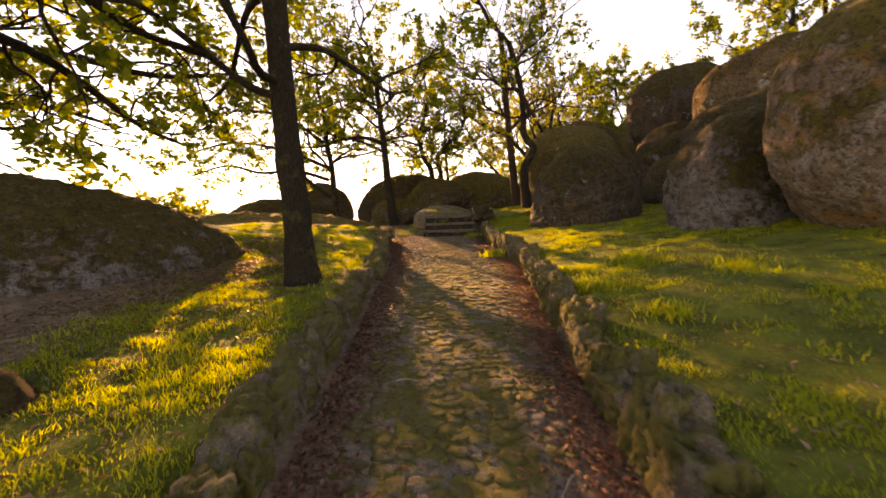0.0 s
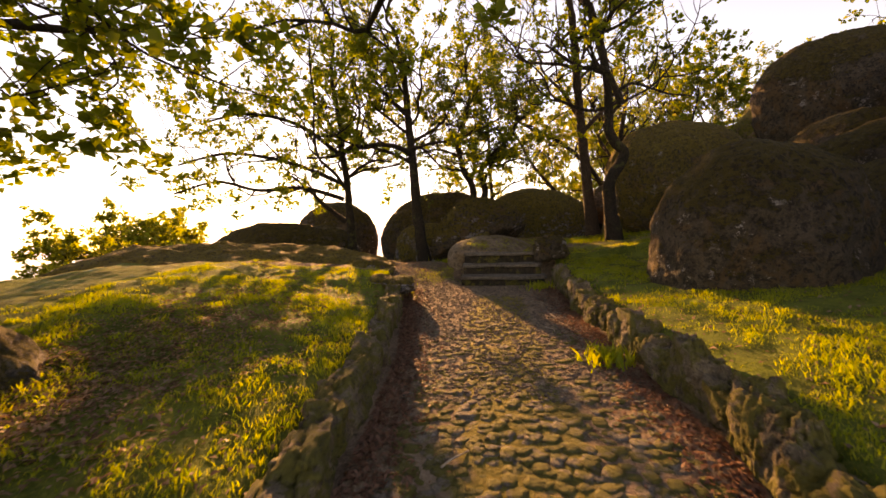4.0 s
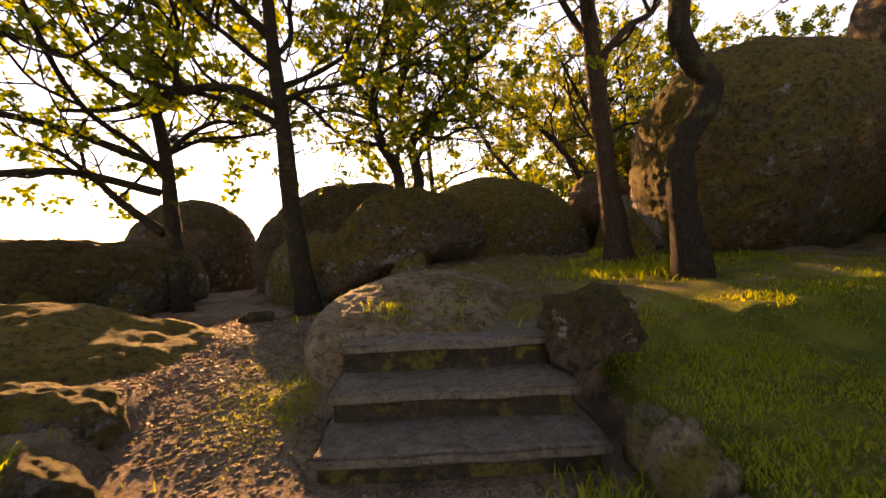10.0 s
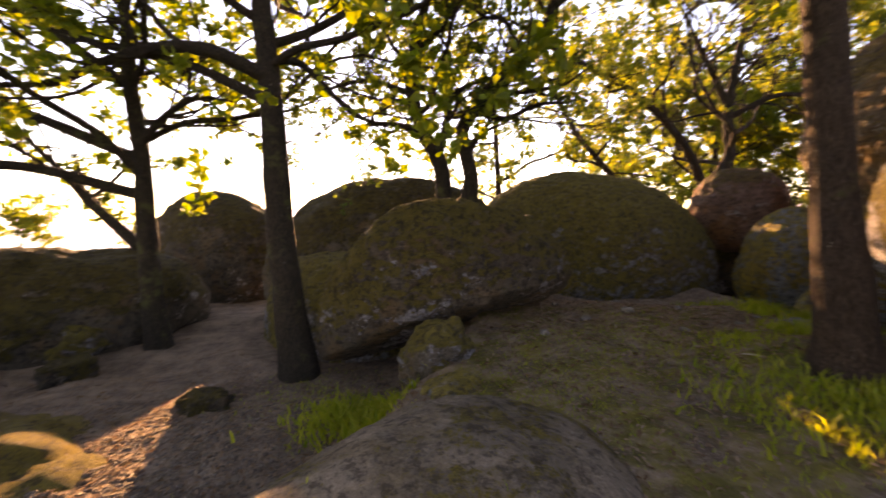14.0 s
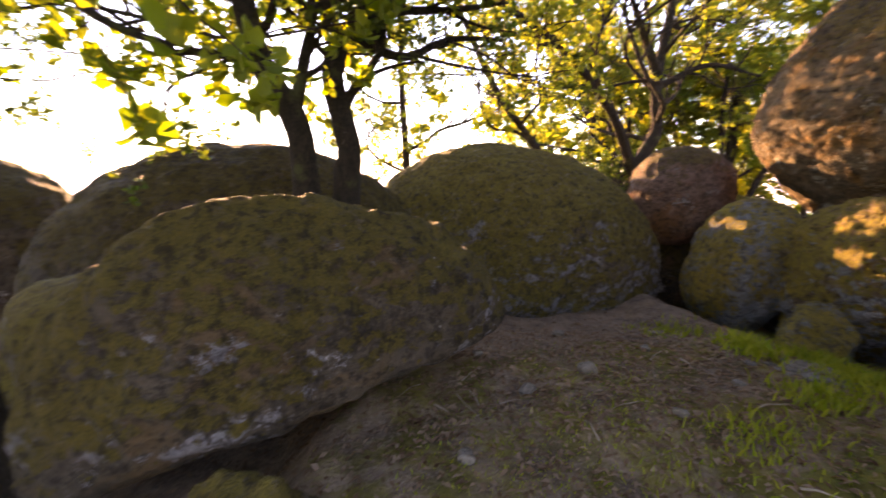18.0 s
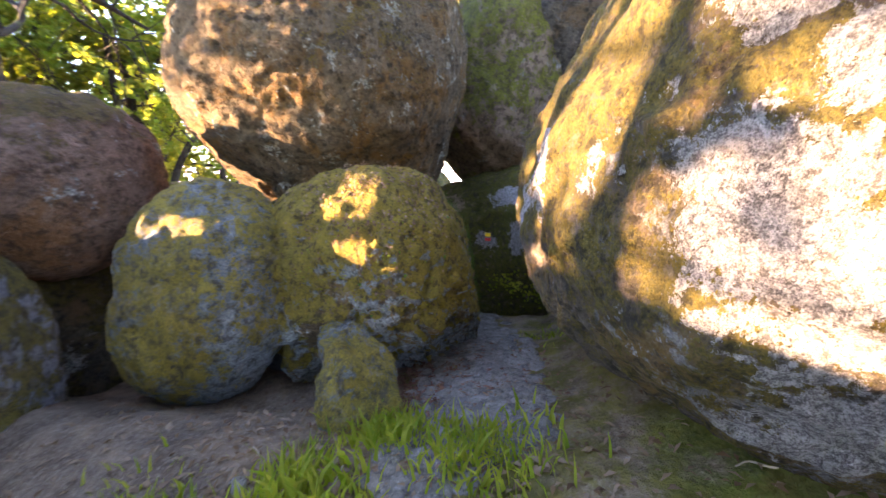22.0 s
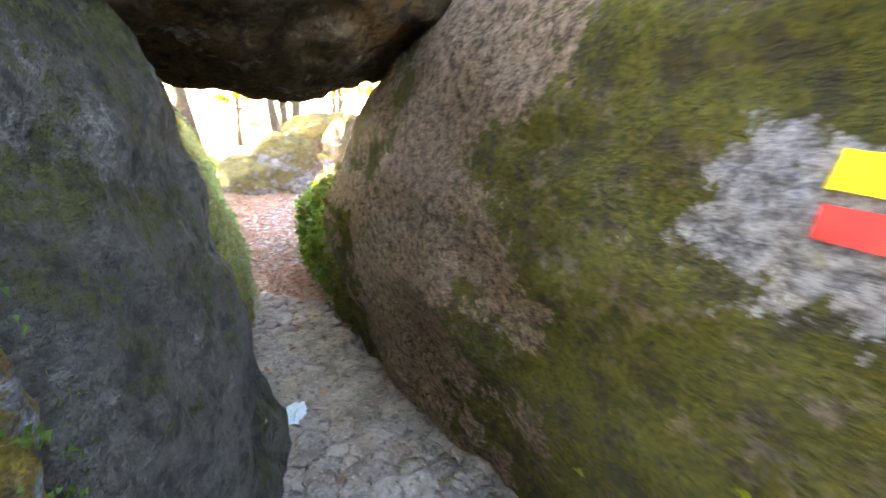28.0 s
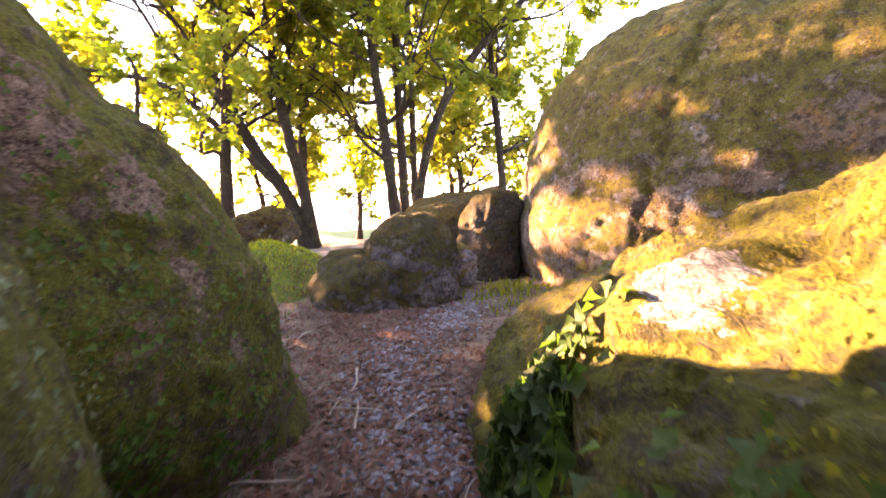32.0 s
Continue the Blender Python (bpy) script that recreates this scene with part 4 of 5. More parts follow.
def leaves(rng, tips, count, size, spread):
    """Folded two-sided leaves scattered round the twigs, in bunches."""
    if not tips:
        return np.zeros((0, 3)), np.zeros((0, 4), int)
    pool = np.concatenate([t[len(t) // 3:] for t in tips])
    per = 7
    bunch = max(1, count // per)
    heart = pool[rng.integers(0, len(pool), bunch)] + rng.normal(0, spread * 0.45, (bunch, 3))
    a = rng.normal(0, 1, (bunch * per, 3)) * np.array((1, 1, 0.75))
    a /= np.linalg.norm(a, axis=1)[:, None]
    c = np.repeat(heart, per, 0) + a * size * 0.62 + rng.normal(0, size * 0.25, a.shape)
    m = len(c)
    b = np.cross(a, rng.normal(0, 0.8, (m, 3)) + np.array((0, 0, 1.0)))
    b /= np.linalg.norm(b, axis=1)[:, None] + 1e-9
    n = np.cross(a, b)
    L = size * rng.uniform(0.8, 1.6, m)[:, None]
    W, fold = L * rng.uniform(0.30, 0.42, m)[:, None], L * 0.12
    v = np.stack([c - a * L * 0.5, c + b * W * 0.45 - a * L * 0.2 + n * fold, c + b * W + a * L * 0.22 + n * fold, c + a * L * 0.5,
                  c - b * W + a * L * 0.22 + n * fold, c - b * W * 0.45 - a * L * 0.2 + n * fold], 1).reshape(-1, 3)
    k = np.arange(m)[:, None] * 6
    f = np.concatenate([k + [[0, 1, 2, 3]], k + [[0, 3, 4, 5]]], 0)
    return v, f


def tree(label, trunk, radius, limbs=(), seed=1, bark=None, leaf=None, count=9750, size=0.095, spread=0.2, random_limbs=7, reach=2.7, depth=2, first=0.45, flare=1.5,
         lift=0.12, crook=0.35, kids=3, taper=0.45, group="oaks on the hilltop", category="tree", name="oak_tree"):
    """trunk: points from the ground up. limbs: (points, radius) of the boughs that stand out."""
    rng = np.random.default_rng(seed)
    base = Vector(trunk[0])
    ob = new(name)
    ob.location = base
    off = np.array(trunk[0])
    line = smooth_line(np.array(trunk) - off, 40)
    line[0, 2] -= 0.15
    t = np.linspace(0, 1, 40)
    rad = radius * (1 - (1 - taper) * t) * (1 + (flare - 1) * np.exp(-t * 22))
    mk("trunk", *tube(line, rad, 18, 0.10, seed), bark or BARK_DARK, parent=ob)
    wood, tips = [], []
    for pts, r in limbs:
        l = smooth_line(np.array(pts) - off, 26)
        lr = r * np.linspace(1, 0.35, 26)
        mk("bough", *tube(l, lr, 10, 0.10, seed + 5), bark or BARK_DARK, parent=ob)
        for k in range(6):
            i = int(26 * (0.3 + 0.68 * k / 6))
            tt = l[min(i + 1, 25)] - l[i - 1]
            side = np.cross(tt, rng.normal(0, 1, 3))
            side /= np.linalg.norm(side) + 1e-9
            grow(rng, l[i], tt / np.linalg.norm(tt) + side * 1.1, reach * rng.uniform(0.45, 0.7), lr[i] * 0.5, depth - 1, wood, tips, lift, crook, kids)
    for k in range(random_limbs):
        f = first + (1 - first) * (k + 0.6 * rng.random()) / max(1, random_limbs)
        i = min(38, int(f * 40))
        a = k * 2.4 + rng.uniform(-0.5, 0.5) + seed
        grow(rng, line[i], (math.cos(a), math.sin(a), rng.uniform(0.2, 0.7)), reach * rng.uniform(0.75, 1.15), rad[i] * rng.uniform(0.35, 0.55), depth, wood, tips, lift, crook, kids)
    grow(rng, line[-1], line[-1] - line[-3], reach, rad[-1] * 0.9, depth, wood, tips, lift, crook, kids)
    if wood:
        br = mk("branching", *join(wood), bark or BARK_DARK, parent=ob)
        br["kind"] = "stuff"
    if count:
        cr = mk("crown", *leaves(rng, tips, int(count * 0.7), size, spread), leaf or LEAF, smooth=False, parent=ob)
        cr["kind"] = "stuff"
    return tagged(ob, label, category, group)


# beside the path
tree("tall oak with a straight dark trunk beside the path", [(-2.0, 5.59, 0.6), (-2.08, 5.62, 1.95), (-2.15, 5.64, 3.34), (-2.28, 5.7, 7.5)], 0.205, seed=2, first=0.62, random_limbs=9, reach=3.2, count=13650, taper=0.7,
     limbs=[([(-2.2, 5.67, 4.6), (-3.2, 7.0, 4.9), (-4.3, 8.5, 4.4), (-5.2, 9.3, 4.2)], 0.07)])
tree("oak whose boughs hang over the grey outcrop", [(-5.4, 3.0, 0.2), (-5.3, 3.1, 2.2), (-5.2, 3.3, 4.2), (-5.0, 3.6, 6.5)], 0.2, seed=31, first=0.5, random_limbs=8, reach=3.4, count=17000, size=0.11,
     limbs=[([(-5.2, 3.3, 4.0), (-4.6, 4.6, 4.4), (-4.2, 6.0, 4.2), (-4.0, 7.5, 4.4)], 0.08), ([(-5.2, 3.2, 3.6), (-4.9, 5.0, 3.6), (-5.2, 7.0, 3.2), (-5.4, 8.6, 3.1)], 0.07)])
tree("oak whose leafy boughs reach in over the lawn", [(-9.6, 7.0, -0.2), (-9.5, 7.1, 2.6), (-9.2, 7.3, 4.6), (-8.8, 7.6, 7.4)], 0.22, seed=33, first=0.45, random_limbs=10, reach=3.6, count=15000,
     limbs=[([(-9.2, 7.3, 4.4), (-8.0, 8.4, 5.0), (-6.6, 9.6, 4.9), (-5.4, 10.8, 5.3)], 0.10), ([(-9.4, 7.1, 3.4), (-8.2, 8.2, 3.9), (-7.0, 9.0, 3.6)], 0.08)])
# slender oak before the sun
tree("slender oak with a pale trunk among the boulders", [(-2.24, 18.7, 0.75), (-2.48, 18.82, 2.48), (-2.58, 18.91, 3.72), (-2.68, 18.99, 4.96), (-2.8, 19.1, 6.2), (-3.0, 19.4, 8.4)], 0.2, seed=3, first=0.5, count=17000, size=0.11, lift=0.16, random_limbs=9, reach=3.3, taper=0.5,
     limbs=[([(-2.62, 18.95, 4.75), (-3.2, 18.6, 5.0), (-3.97, 18.62, 5.09), (-4.75, 18.61, 4.95), (-5.52, 18.61, 4.73), (-6.4, 18.5, 4.7)], 0.10), ([(-2.7, 19.0, 5.0), (-2.3, 19.2, 5.0), (-1.7, 19.4, 4.4), (-1.2, 19.5, 4.2)], 0.06), ([(-2.8, 19.1, 6.2), (-3.6, 19.4, 7.0), (-4.3, 19.6, 8.0)], 0.10)])
tree("forked oak leaning over the long boulder", [(-5.07, 19.5, 0.6), (-5.17, 19.52, 1.87), (-5.25, 19.6, 2.78), (-5.35, 19.7, 4.0), (-5.55, 19.8, 5.14), (-5.6, 19.85, 6.2), (-5.9, 19.9, 7.8)], 0.175, seed=4, first=0.42, count=23000, size=0.11, lift=0.14, random_limbs=10, reach=3.7,
     limbs=[([(-5.44, 19.62, 2.45), (-6.26, 19.67, 3.1), (-6.81, 19.71, 3.62), (-7.6, 19.74, 4.3)], 0.11), ([(-5.47, 19.65, 3.3), (-6.8, 19.0, 3.7), (-8.2, 18.4, 3.6), (-9.5, 18.0, 3.9), (-11.0, 17.8, 3.5)], 0.09), ([(-5.5, 19.7, 3.9), (-7.4, 19.2, 4.7), (-9.4, 18.6, 5.0), (-11.2, 18.3, 4.6)], 0.09), ([(-5.7, 19.8, 5.1), (-7.2, 19.5, 6.2), (-9.0, 19.2, 6.6), (-10.6, 19.0, 6.3)], 0.09), ([(-5.5, 19.7, 3.9), (-4.9, 19.6, 4.4), (-4.2, 19.5, 4.7), (-3.5, 19.4, 4.6)], 0.07)])
# twisted pair behind the slab
tree("twisted evergreen oak with two crooked stems", [(-0.45, 20.45, 1.2), (-0.5, 20.4, 3.2), (-0.6, 20.4, 3.85), (-0.88, 20.4, 4.35), (-1.06, 20.45, 5.2), (-0.95, 20.5, 5.76), (-0.79, 20.5, 6.33), (-0.6, 20.6, 7.2)], 0.145, seed=5, leaf=LEAF_DARK, count=34000, size=0.06, first=0.42, reach=2.1, flare=1.2, taper=0.45,
     limbs=[([(-0.6, 20.4, 3.8), (-0.5, 20.45, 4.3), (-0.42, 20.6, 4.9), (-0.6, 20.9, 5.6)], 0.08), ([(-0.85, 20.4, 4.3), (-1.5, 20.7, 4.5), (-2.3, 20.9, 4.5)], 0.06), ([(-1.0, 20.5, 4.9), (-1.9, 20.9, 5.3), (-2.8, 21.0, 5.2)], 0.06),
            ([(-0.1, 20.45, 1.2), (-0.1, 20.4, 3.1), (-0.05, 20.4, 3.5), (-0.12, 20.4, 3.85), (-0.2, 20.4, 4.3), (0.02, 20.4, 4.62), (0.34, 20.4, 4.88), (0.69, 20.4, 5.3), (1.06, 20.4, 5.73), (1.22, 20.45, 6.17), (1.66, 20.5, 6.45), (2.04, 20.5, 7.1)], 0.155), ([(0.0, 20.4, 4.6), (0.5, 20.6, 4.5), (1.0, 20.8, 4.75), (1.6, 20.9, 4.8)], 0.055), ([(1.2, 20.45, 6.1), (1.2, 20.6, 6.7), (1.0, 20.7, 7.4)], 0.06), ([(-0.5, 20.45, 4.8), (0.1, 20.8, 5.2), (0.5, 21.0, 5.2)], 0.05)])
# by the great boulder
tree("oak with a leaning dark trunk at the yard's edge", [(3.22, 17.38, 1.7), (3.16, 17.42, 2.4), (3.09, 17.48, 3.04), (3.01, 17.6, 4.33), (2.9, 17.64, 5.6), (2.7, 17.7, 8.6)], 0.2, seed=6, bark=BARK_OAK, first=0.7, count=7500, reach=2.9, taper=0.55)
tree("crooked oak stem growing against the great boulder", [(3.32, 15.72, 1.75), (3.2, 15.75, 2.6), (3.22, 15.75, 3.2), (3.45, 15.75, 3.62), (3.58, 15.75, 3.95), (3.35, 15.75, 4.22), (3.2, 15.75, 4.55), (3.2, 15.75, 5.0), (3.1, 15.7, 6.2), (2.7, 15.7, 7.8)], 0.165, seed=7, first=0.74, count=6500, reach=2.9, taper=0.6,
     limbs=[([(3.4, 15.35, 5.1), (3.0, 15.4, 6.0), (2.4, 15.6, 6.2), (1.6, 15.8, 6.9)], 0.09)])
# behind the boulders
tree("spreading oak behind the domed boulder", [(6.5, 26.5, 1.4), (6.6, 26.6, 3.5), (7.15, 26.8, 4.6), (7.1, 26.9, 6.0), (7.6, 27.1, 9.0)], 0.22, seed=8, leaf=LEAF_GOLD, first=0.4, count=10000, reach=3.7,
     limbs=[([(6.55, 26.6, 3.3), (5.6, 26.2, 4.9), (4.0, 25.8, 6.3), (2.2, 25.5, 7.2), (0.6, 25.3, 8.2)], 0.14), ([(7.1, 26.9, 6.0), (6.2, 26.6, 7.4), (5.4, 26.4, 8.8)], 0.12), ([(7.1, 26.9, 5.7), (8.2, 26.5, 6.2), (9.4, 26.2, 5.9)], 0.09)])
tree("thin oak leaning out behind the domed boulder", [(4.6, 25.6, 1.6), (3.7, 25.4, 3.6), (2.4, 25.2, 5.2), (1.2, 25.0, 7.4)], 0.11, seed=9, leaf=LEAF_GOLD, first=0.4, count=6000, reach=2.4)
# last oak in the list is added to keep sun off the great boulder
for i, (x, y, h, s) in enumerate(((12.4, 36.5, 9.0, 13), (14.6, 33.2, 8.8, 15), (16.0, 35.0, 9.0, 16), (9.8, 34.5, 8.5, 17), (18.5, 33.0, 9, 18),
                                     (17.0, 18.0, 9.5, 20), (14.8, 17.6, 8.5, 23), (0.5, 29.0, 7.0, 22))):
    z0 = float(land(np.array([x]), np.array([y]))[0])
    r = np.random.default_rng(s)
    lean = r.uniform(-0.7, 0.7, 2)
    tree("oak with yellow-green spring leaves behind the boulders", [(x, y, z0), (x + lean[0] * 0.3, y + lean[1] * 0.3, z0 + h * 0.3), (x + lean[0], y + lean[1], z0 + h * 0.62), (x + lean[0] * 1.3, y + lean[1], z0 + h)], 0.15 + 0.05 * r.random(),
         seed=s, leaf=LEAF_GOLD if i % 3 else LEAF, first=0.3, count=10725, size=0.13, spread=0.2, reach=3.2)
# oaks beyond the passage
tree("leaning oak with a bare lower trunk beyond the passage", [(11.6, 33.3, -0.3), (11.36, 33.73, 1.3), (10.63, 34.58, 3.04), (9.89, 35.53, 5.24), (9.23, 36.33, 7.0), (8.6, 37.0, 9.0)], 0.2, seed=51, leaf=LEAF_GOLD, first=0.45, count=19200, size=0.13, reach=3.2, taper=0.5,
     limbs=[([(11.3, 33.7, 1.5), (9.2, 34.53, 4.12), (7.75, 35.62, 4.77), (6.6, 36.42, 5.0)], 0.1)])
tree("forked oak among boulders beyond the passage", [(11.8, 33.4, -0.3), (11.7, 33.53, 1.43), (11.53, 34.07, 3.45), (11.49, 34.63, 5.92), (11.7, 35.1, 8.5)], 0.18, seed=52, leaf=LEAF_GOLD, first=0.5, count=17600, size=0.13, reach=3.0, taper=0.5, limbs=[([(11.49, 34.63, 5.8), (11.03, 35.12, 6.87), (10.5, 35.4, 8.4)], 0.1)])
tree("upright dark oak beyond the passage", [(13.45, 31.5, -0.1), (13.49, 31.75, 1.4), (13.54, 32.17, 3.53), (13.58, 32.58, 5.59), (13.7, 32.8, 9.0)], 0.17, seed=53, leaf=LEAF, first=0.35, count=22400, size=0.12, reach=3.2, taper=0.5)
tree("oak leaning out towards the massive boulder", [(14.3, 32.2, -0.2), (14.54, 32.24, 1.25), (15.23, 32.22, 3.31), (16.29, 31.89, 5.02), (17.82, 31.25, 6.7), (18.6, 31.0, 8.0)], 0.16, seed=54, leaf=LEAF, first=0.4, count=22400, size=0.12, reach=3.2, taper=0.5)
# trees on the slope towards the valley
for i, (x, y, h, s) in enumerate(((-13.8, 20.6, 2.0, 41), (-17.0, 19.4, 2.4, 46), (-16.5, 23.6, 2.8, 42), (-20.5, 25.0, 4.2, 43), (-18.0, 33.0, 3.6, 44), (-24.0, 31.0, 5.5, 45))):
    z0 = float(land(np.array([x]), np.array([y]))[0])
    tree("bright green young oak on the slope below the hilltop", [(x, y, z0), (x + 0.1, y, z0 + h * 0.3), (x + 0.3, y + 0.1, z0 + h * 0.62), (x + 0.2, y + 0.2, z0 + h * 0.9)], 0.12, seed=s, leaf=LEAF_GOLD, first=0.15, count=9000, size=0.14, spread=0.22, reach=1.6, random_limbs=9, group="oaks on the slope")
# evergreen shrubs added to block the sun, and far oaks, behind the passage
for i, (x, y, h, s, cnt) in enumerate(((5.0, 27.6, 2.2, 61, 9000), (7.3, 29.2, 1.0, 62, 8000))):
    z0 = float(land(np.array([x]), np.array([y]))[0])
    tree("dense evergreen shrub added behind the boulders to block sun", [(x, y, z0), (x + 0.1, y, z0 + h * 0.3), (x, y + 0.1, z0 + h * 0.6), (x + 0.1, y, z0 + h * 0.85)], 0.07, seed=s, leaf=LEAF_DARK, first=0.12, count=cnt, size=0.10, spread=0.18, reach=1.1, random_limbs=11, group="evergreen shrubs", name="shrub", category="shrub")
for i, (x, y, h, s) in enumerate(((8.0, 41.0, 7.0, 71), (12.0, 43.0, 8.0, 72), (16.5, 42.0, 8.0, 73), (21.0, 40.0, 8.0, 74), (25.0, 36.0, 9.0, 75), (19.0, 36.5, 7.0, 77))):
    z0 = float(land(np.array([x]), np.array([y]))[0])
    tree("leafy oak on the wooded slope beyond the passage", [(x, y, z0), (x + 0.2, y, z0 + h * 0.3), (x - 0.1, y, z0 + h * 0.6), (x + 0.2, y, z0 + h)], 0.15, seed=s, leaf=LEAF_GOLD if i % 2 else LEAF, first=0.12, count=9000, size=0.2, spread=0.3, reach=3.0, random_limbs=11, group="oaks on the wooded slope")

# ---- steps ----
steps = new("stone_steps")
steps.location = (0.24, 13.35, 0.74)
turn_steps = pose(0, 0, 0, 0, 0, -1)


def step_block(x0, x1, y0, y1, z0, z1, seed, setback=0.055):
    bm = bmesh.new()
    bmesh.ops.create_cube(bm, size=1)
    bmesh.ops.subdivide_edges(bm, edges=bm.edges[:], cuts=9, use_grid_fill=True)
    bmesh.ops.scale(bm, vec=(x1 - x0, y1 - y0, z1 - z0), verts=bm.verts)
    bmesh.ops.translate(bm, vec=((x0 + x1) / 2, (y0 + y1) / 2, (z0 + z1) / 2), verts=bm.verts)
    for v in bm.verts:
        q = v.co * 2.4 + Vector((seed, 0, 0))
        v.co += Vector((noise.noise(q), noise.noise(q + Vector((9, 0, 0))), noise.noise(q + Vector((0, 9, 0))))) * 0.022
    for v in bm.verts:                             # riser set back under the worn nosing
        if v.co.z < z1 - 0.055 and v.co.y < (y0 + y1) / 2:
            v.co.y += setback
    bmesh.ops.bevel(bm, geom=[e for e in bm.edges if e.calc_face_angle(0) > 1.0], offset=0.02, segments=2, affect="EDGES")
    return bm


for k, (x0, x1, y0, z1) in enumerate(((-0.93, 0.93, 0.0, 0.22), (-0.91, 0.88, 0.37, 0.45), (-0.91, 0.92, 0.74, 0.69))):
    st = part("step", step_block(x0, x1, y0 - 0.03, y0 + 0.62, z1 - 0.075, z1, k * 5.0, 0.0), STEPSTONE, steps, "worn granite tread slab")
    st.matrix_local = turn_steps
    # riser course darker than its tread: the shade is in its colour
    riser = part("riser", step_block(x0 + 0.02, x1 - 0.03, y0 + 0.05, y0 + 0.6, z1 - 0.30 - (0.0 if k else 0.1), z1 - 0.07, k * 5.0 + 2, 0.0), SHADED_RISER, steps, "mossy riser stone coloured dark as if in shade")
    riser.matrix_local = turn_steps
tagged(steps, "three worn stone steps with mossy edges", "steps")

# ---- stone edging of the path ----
STONES = []
for i in range(14):
    rr = np.random.default_rng(60 + i)
    d, f = sphere(5)
    ns = np.concatenate([np.eye(3), -np.eye(3), rr.normal(0, 1, (9, 3))])
    ns = ns + rr.normal(0, 0.12, ns.shape)
    ns /= np.linalg.norm(ns, axis=1)[:, None]
    far = np.concatenate([np.ones(6), rr.uniform(0.95, 1.3, 9)])
    reach = d @ ns.T
    r = np.where(reach > 0.05, far / np.maximum(reach, 0.05), 9).min(1)
    v = d * r[:, None]
    v = v + d * (0.15 * fbm(v * 1.9 + i, 4, 70 + i, 0.65) - 0.22 * np.exp(-(vnoise(v * 1.7 + i, 95 + i) / 0.07) ** 2) + 0.07 * np.abs(vnoise(v * 7.0, 90 + i)))[:, None]
    STONES.append(mesh_data("edging_stone", v * np.array((0.2, 0.12, 0.2)), f, WALLSTONE, True))


def edging(side, y0, y1, label, seed, lengths, heights):
    wall = new("stone_edging")
    wall.location = (float(wall_left(y0) if side < 0 else wall_right(y0)), y0, float(path_z(y0)))
    rng = np.random.default_rng(seed)
    y = y0
    while y < y1:
        L = rng.uniform(*lengths)
        x = float(wall_left(y + L / 2) if side < 0 else wall_right(y + L / 2)) + side * 0.10 + rng.uniform(-0.035, 0.035)
        slope = float((wall_left(y + 0.5) - wall_left(y)) if side < 0 else (wall_right(y + 0.5) - wall_right(y))) / 0.5
        h = rng.uniform(*heights)
        ob = new("stone", STONES[rng.integers(0, 14)])
        ob.parent = wall
        m = pose(x, y + L / 2, float(path_z(y)) + 0.08 + 0.06 * h, rng.uniform(-12, 12), rng.uniform(-10, 10), 90 - math.degrees(math.atan(slope)) + rng.uniform(-12, 12) + 180 * rng.integers(0, 2)) @ Matrix.Diagonal((L / 0.36, rng.uniform(0.9, 1.3), h, 1))
        ob.matrix_local = Matrix.Translation(-wall.location) @ m
        y += L * 0.9
    return tagged(wall, label, "stone edging")


edging(-1, -1.0, 12.3, "low mossy rubble edging along the path", 5, (0.3, 0.75), (0.75, 1.1))
edging(1, -1.0, 13.2, "low lichened rubble edging along the lawn", 6, (0.16, 0.42), (0.8, 1.45))

# ---- cobbles ----
COBS = []
for i in range(7):
    v, f = blob((0.078, 0.066, 0.034), 7.0, 0.16, 90 + i, 2, fine=0.003, cuts=((0, 0, 1, 0.026),), soften=0.05)
    COBS.append((v, f, {m.name: mesh_data("cobble", v, f, m, True) for m in (COBBLE, COBBLE_PATH)}))


def cobbles(label, spots, nearest, seed, mat, sink=0.023, scale=1.0):
    """A cobbled surface: the nearest stones are parts of their own, the others one mesh."""
    rng = np.random.default_rng(seed)
    pave = new("cobbled_path")
    pave.location = (float(spots[0][0]), float(spots[0][1]), float(land(np.array([spots[0][0]]), np.array([spots[0][1]]))[0]))
    xs, ys = np.array([s[0] for s in spots]), np.array([s[1] for s in spots])
    zs = land(xs, ys)
    rest, own = [], 0
    for x, y, z in zip(xs, ys, zs):
        k = int(rng.integers(0, 7))
        s = rng.uniform(0.72, 1.2) * scale
        m = pose(x, y, z - sink + rng.uniform(-0.008, 0.006), rng.uniform(-6, 6), rng.uniform(-6, 6), rng.uniform(0, 360)) @ Matrix.Diagonal((s, s * rng.uniform(0.75, 1.1), 0.8 * scale, 1))
        if nearest(x, y) and own < 300:
            ob = new("cobble", COBS[k][2][mat.name])
            ob.parent = pave
            ob.matrix_local = Matrix.Translation(-pave.location) @ m
            own += 1
        else:
            mm = np.array(Matrix.Translation(-pave.location) @ m)
            rest.append((COBS[k][0] @ mm[:3, :3].T + mm[:3, 3], COBS[k][1]))
    if rest:
        ob = mk("cobbles", *join(rest), mat, parent=pave)
        ob["kind"] = "stuff"
    return tagged(pave, label, "path", kind="structure")


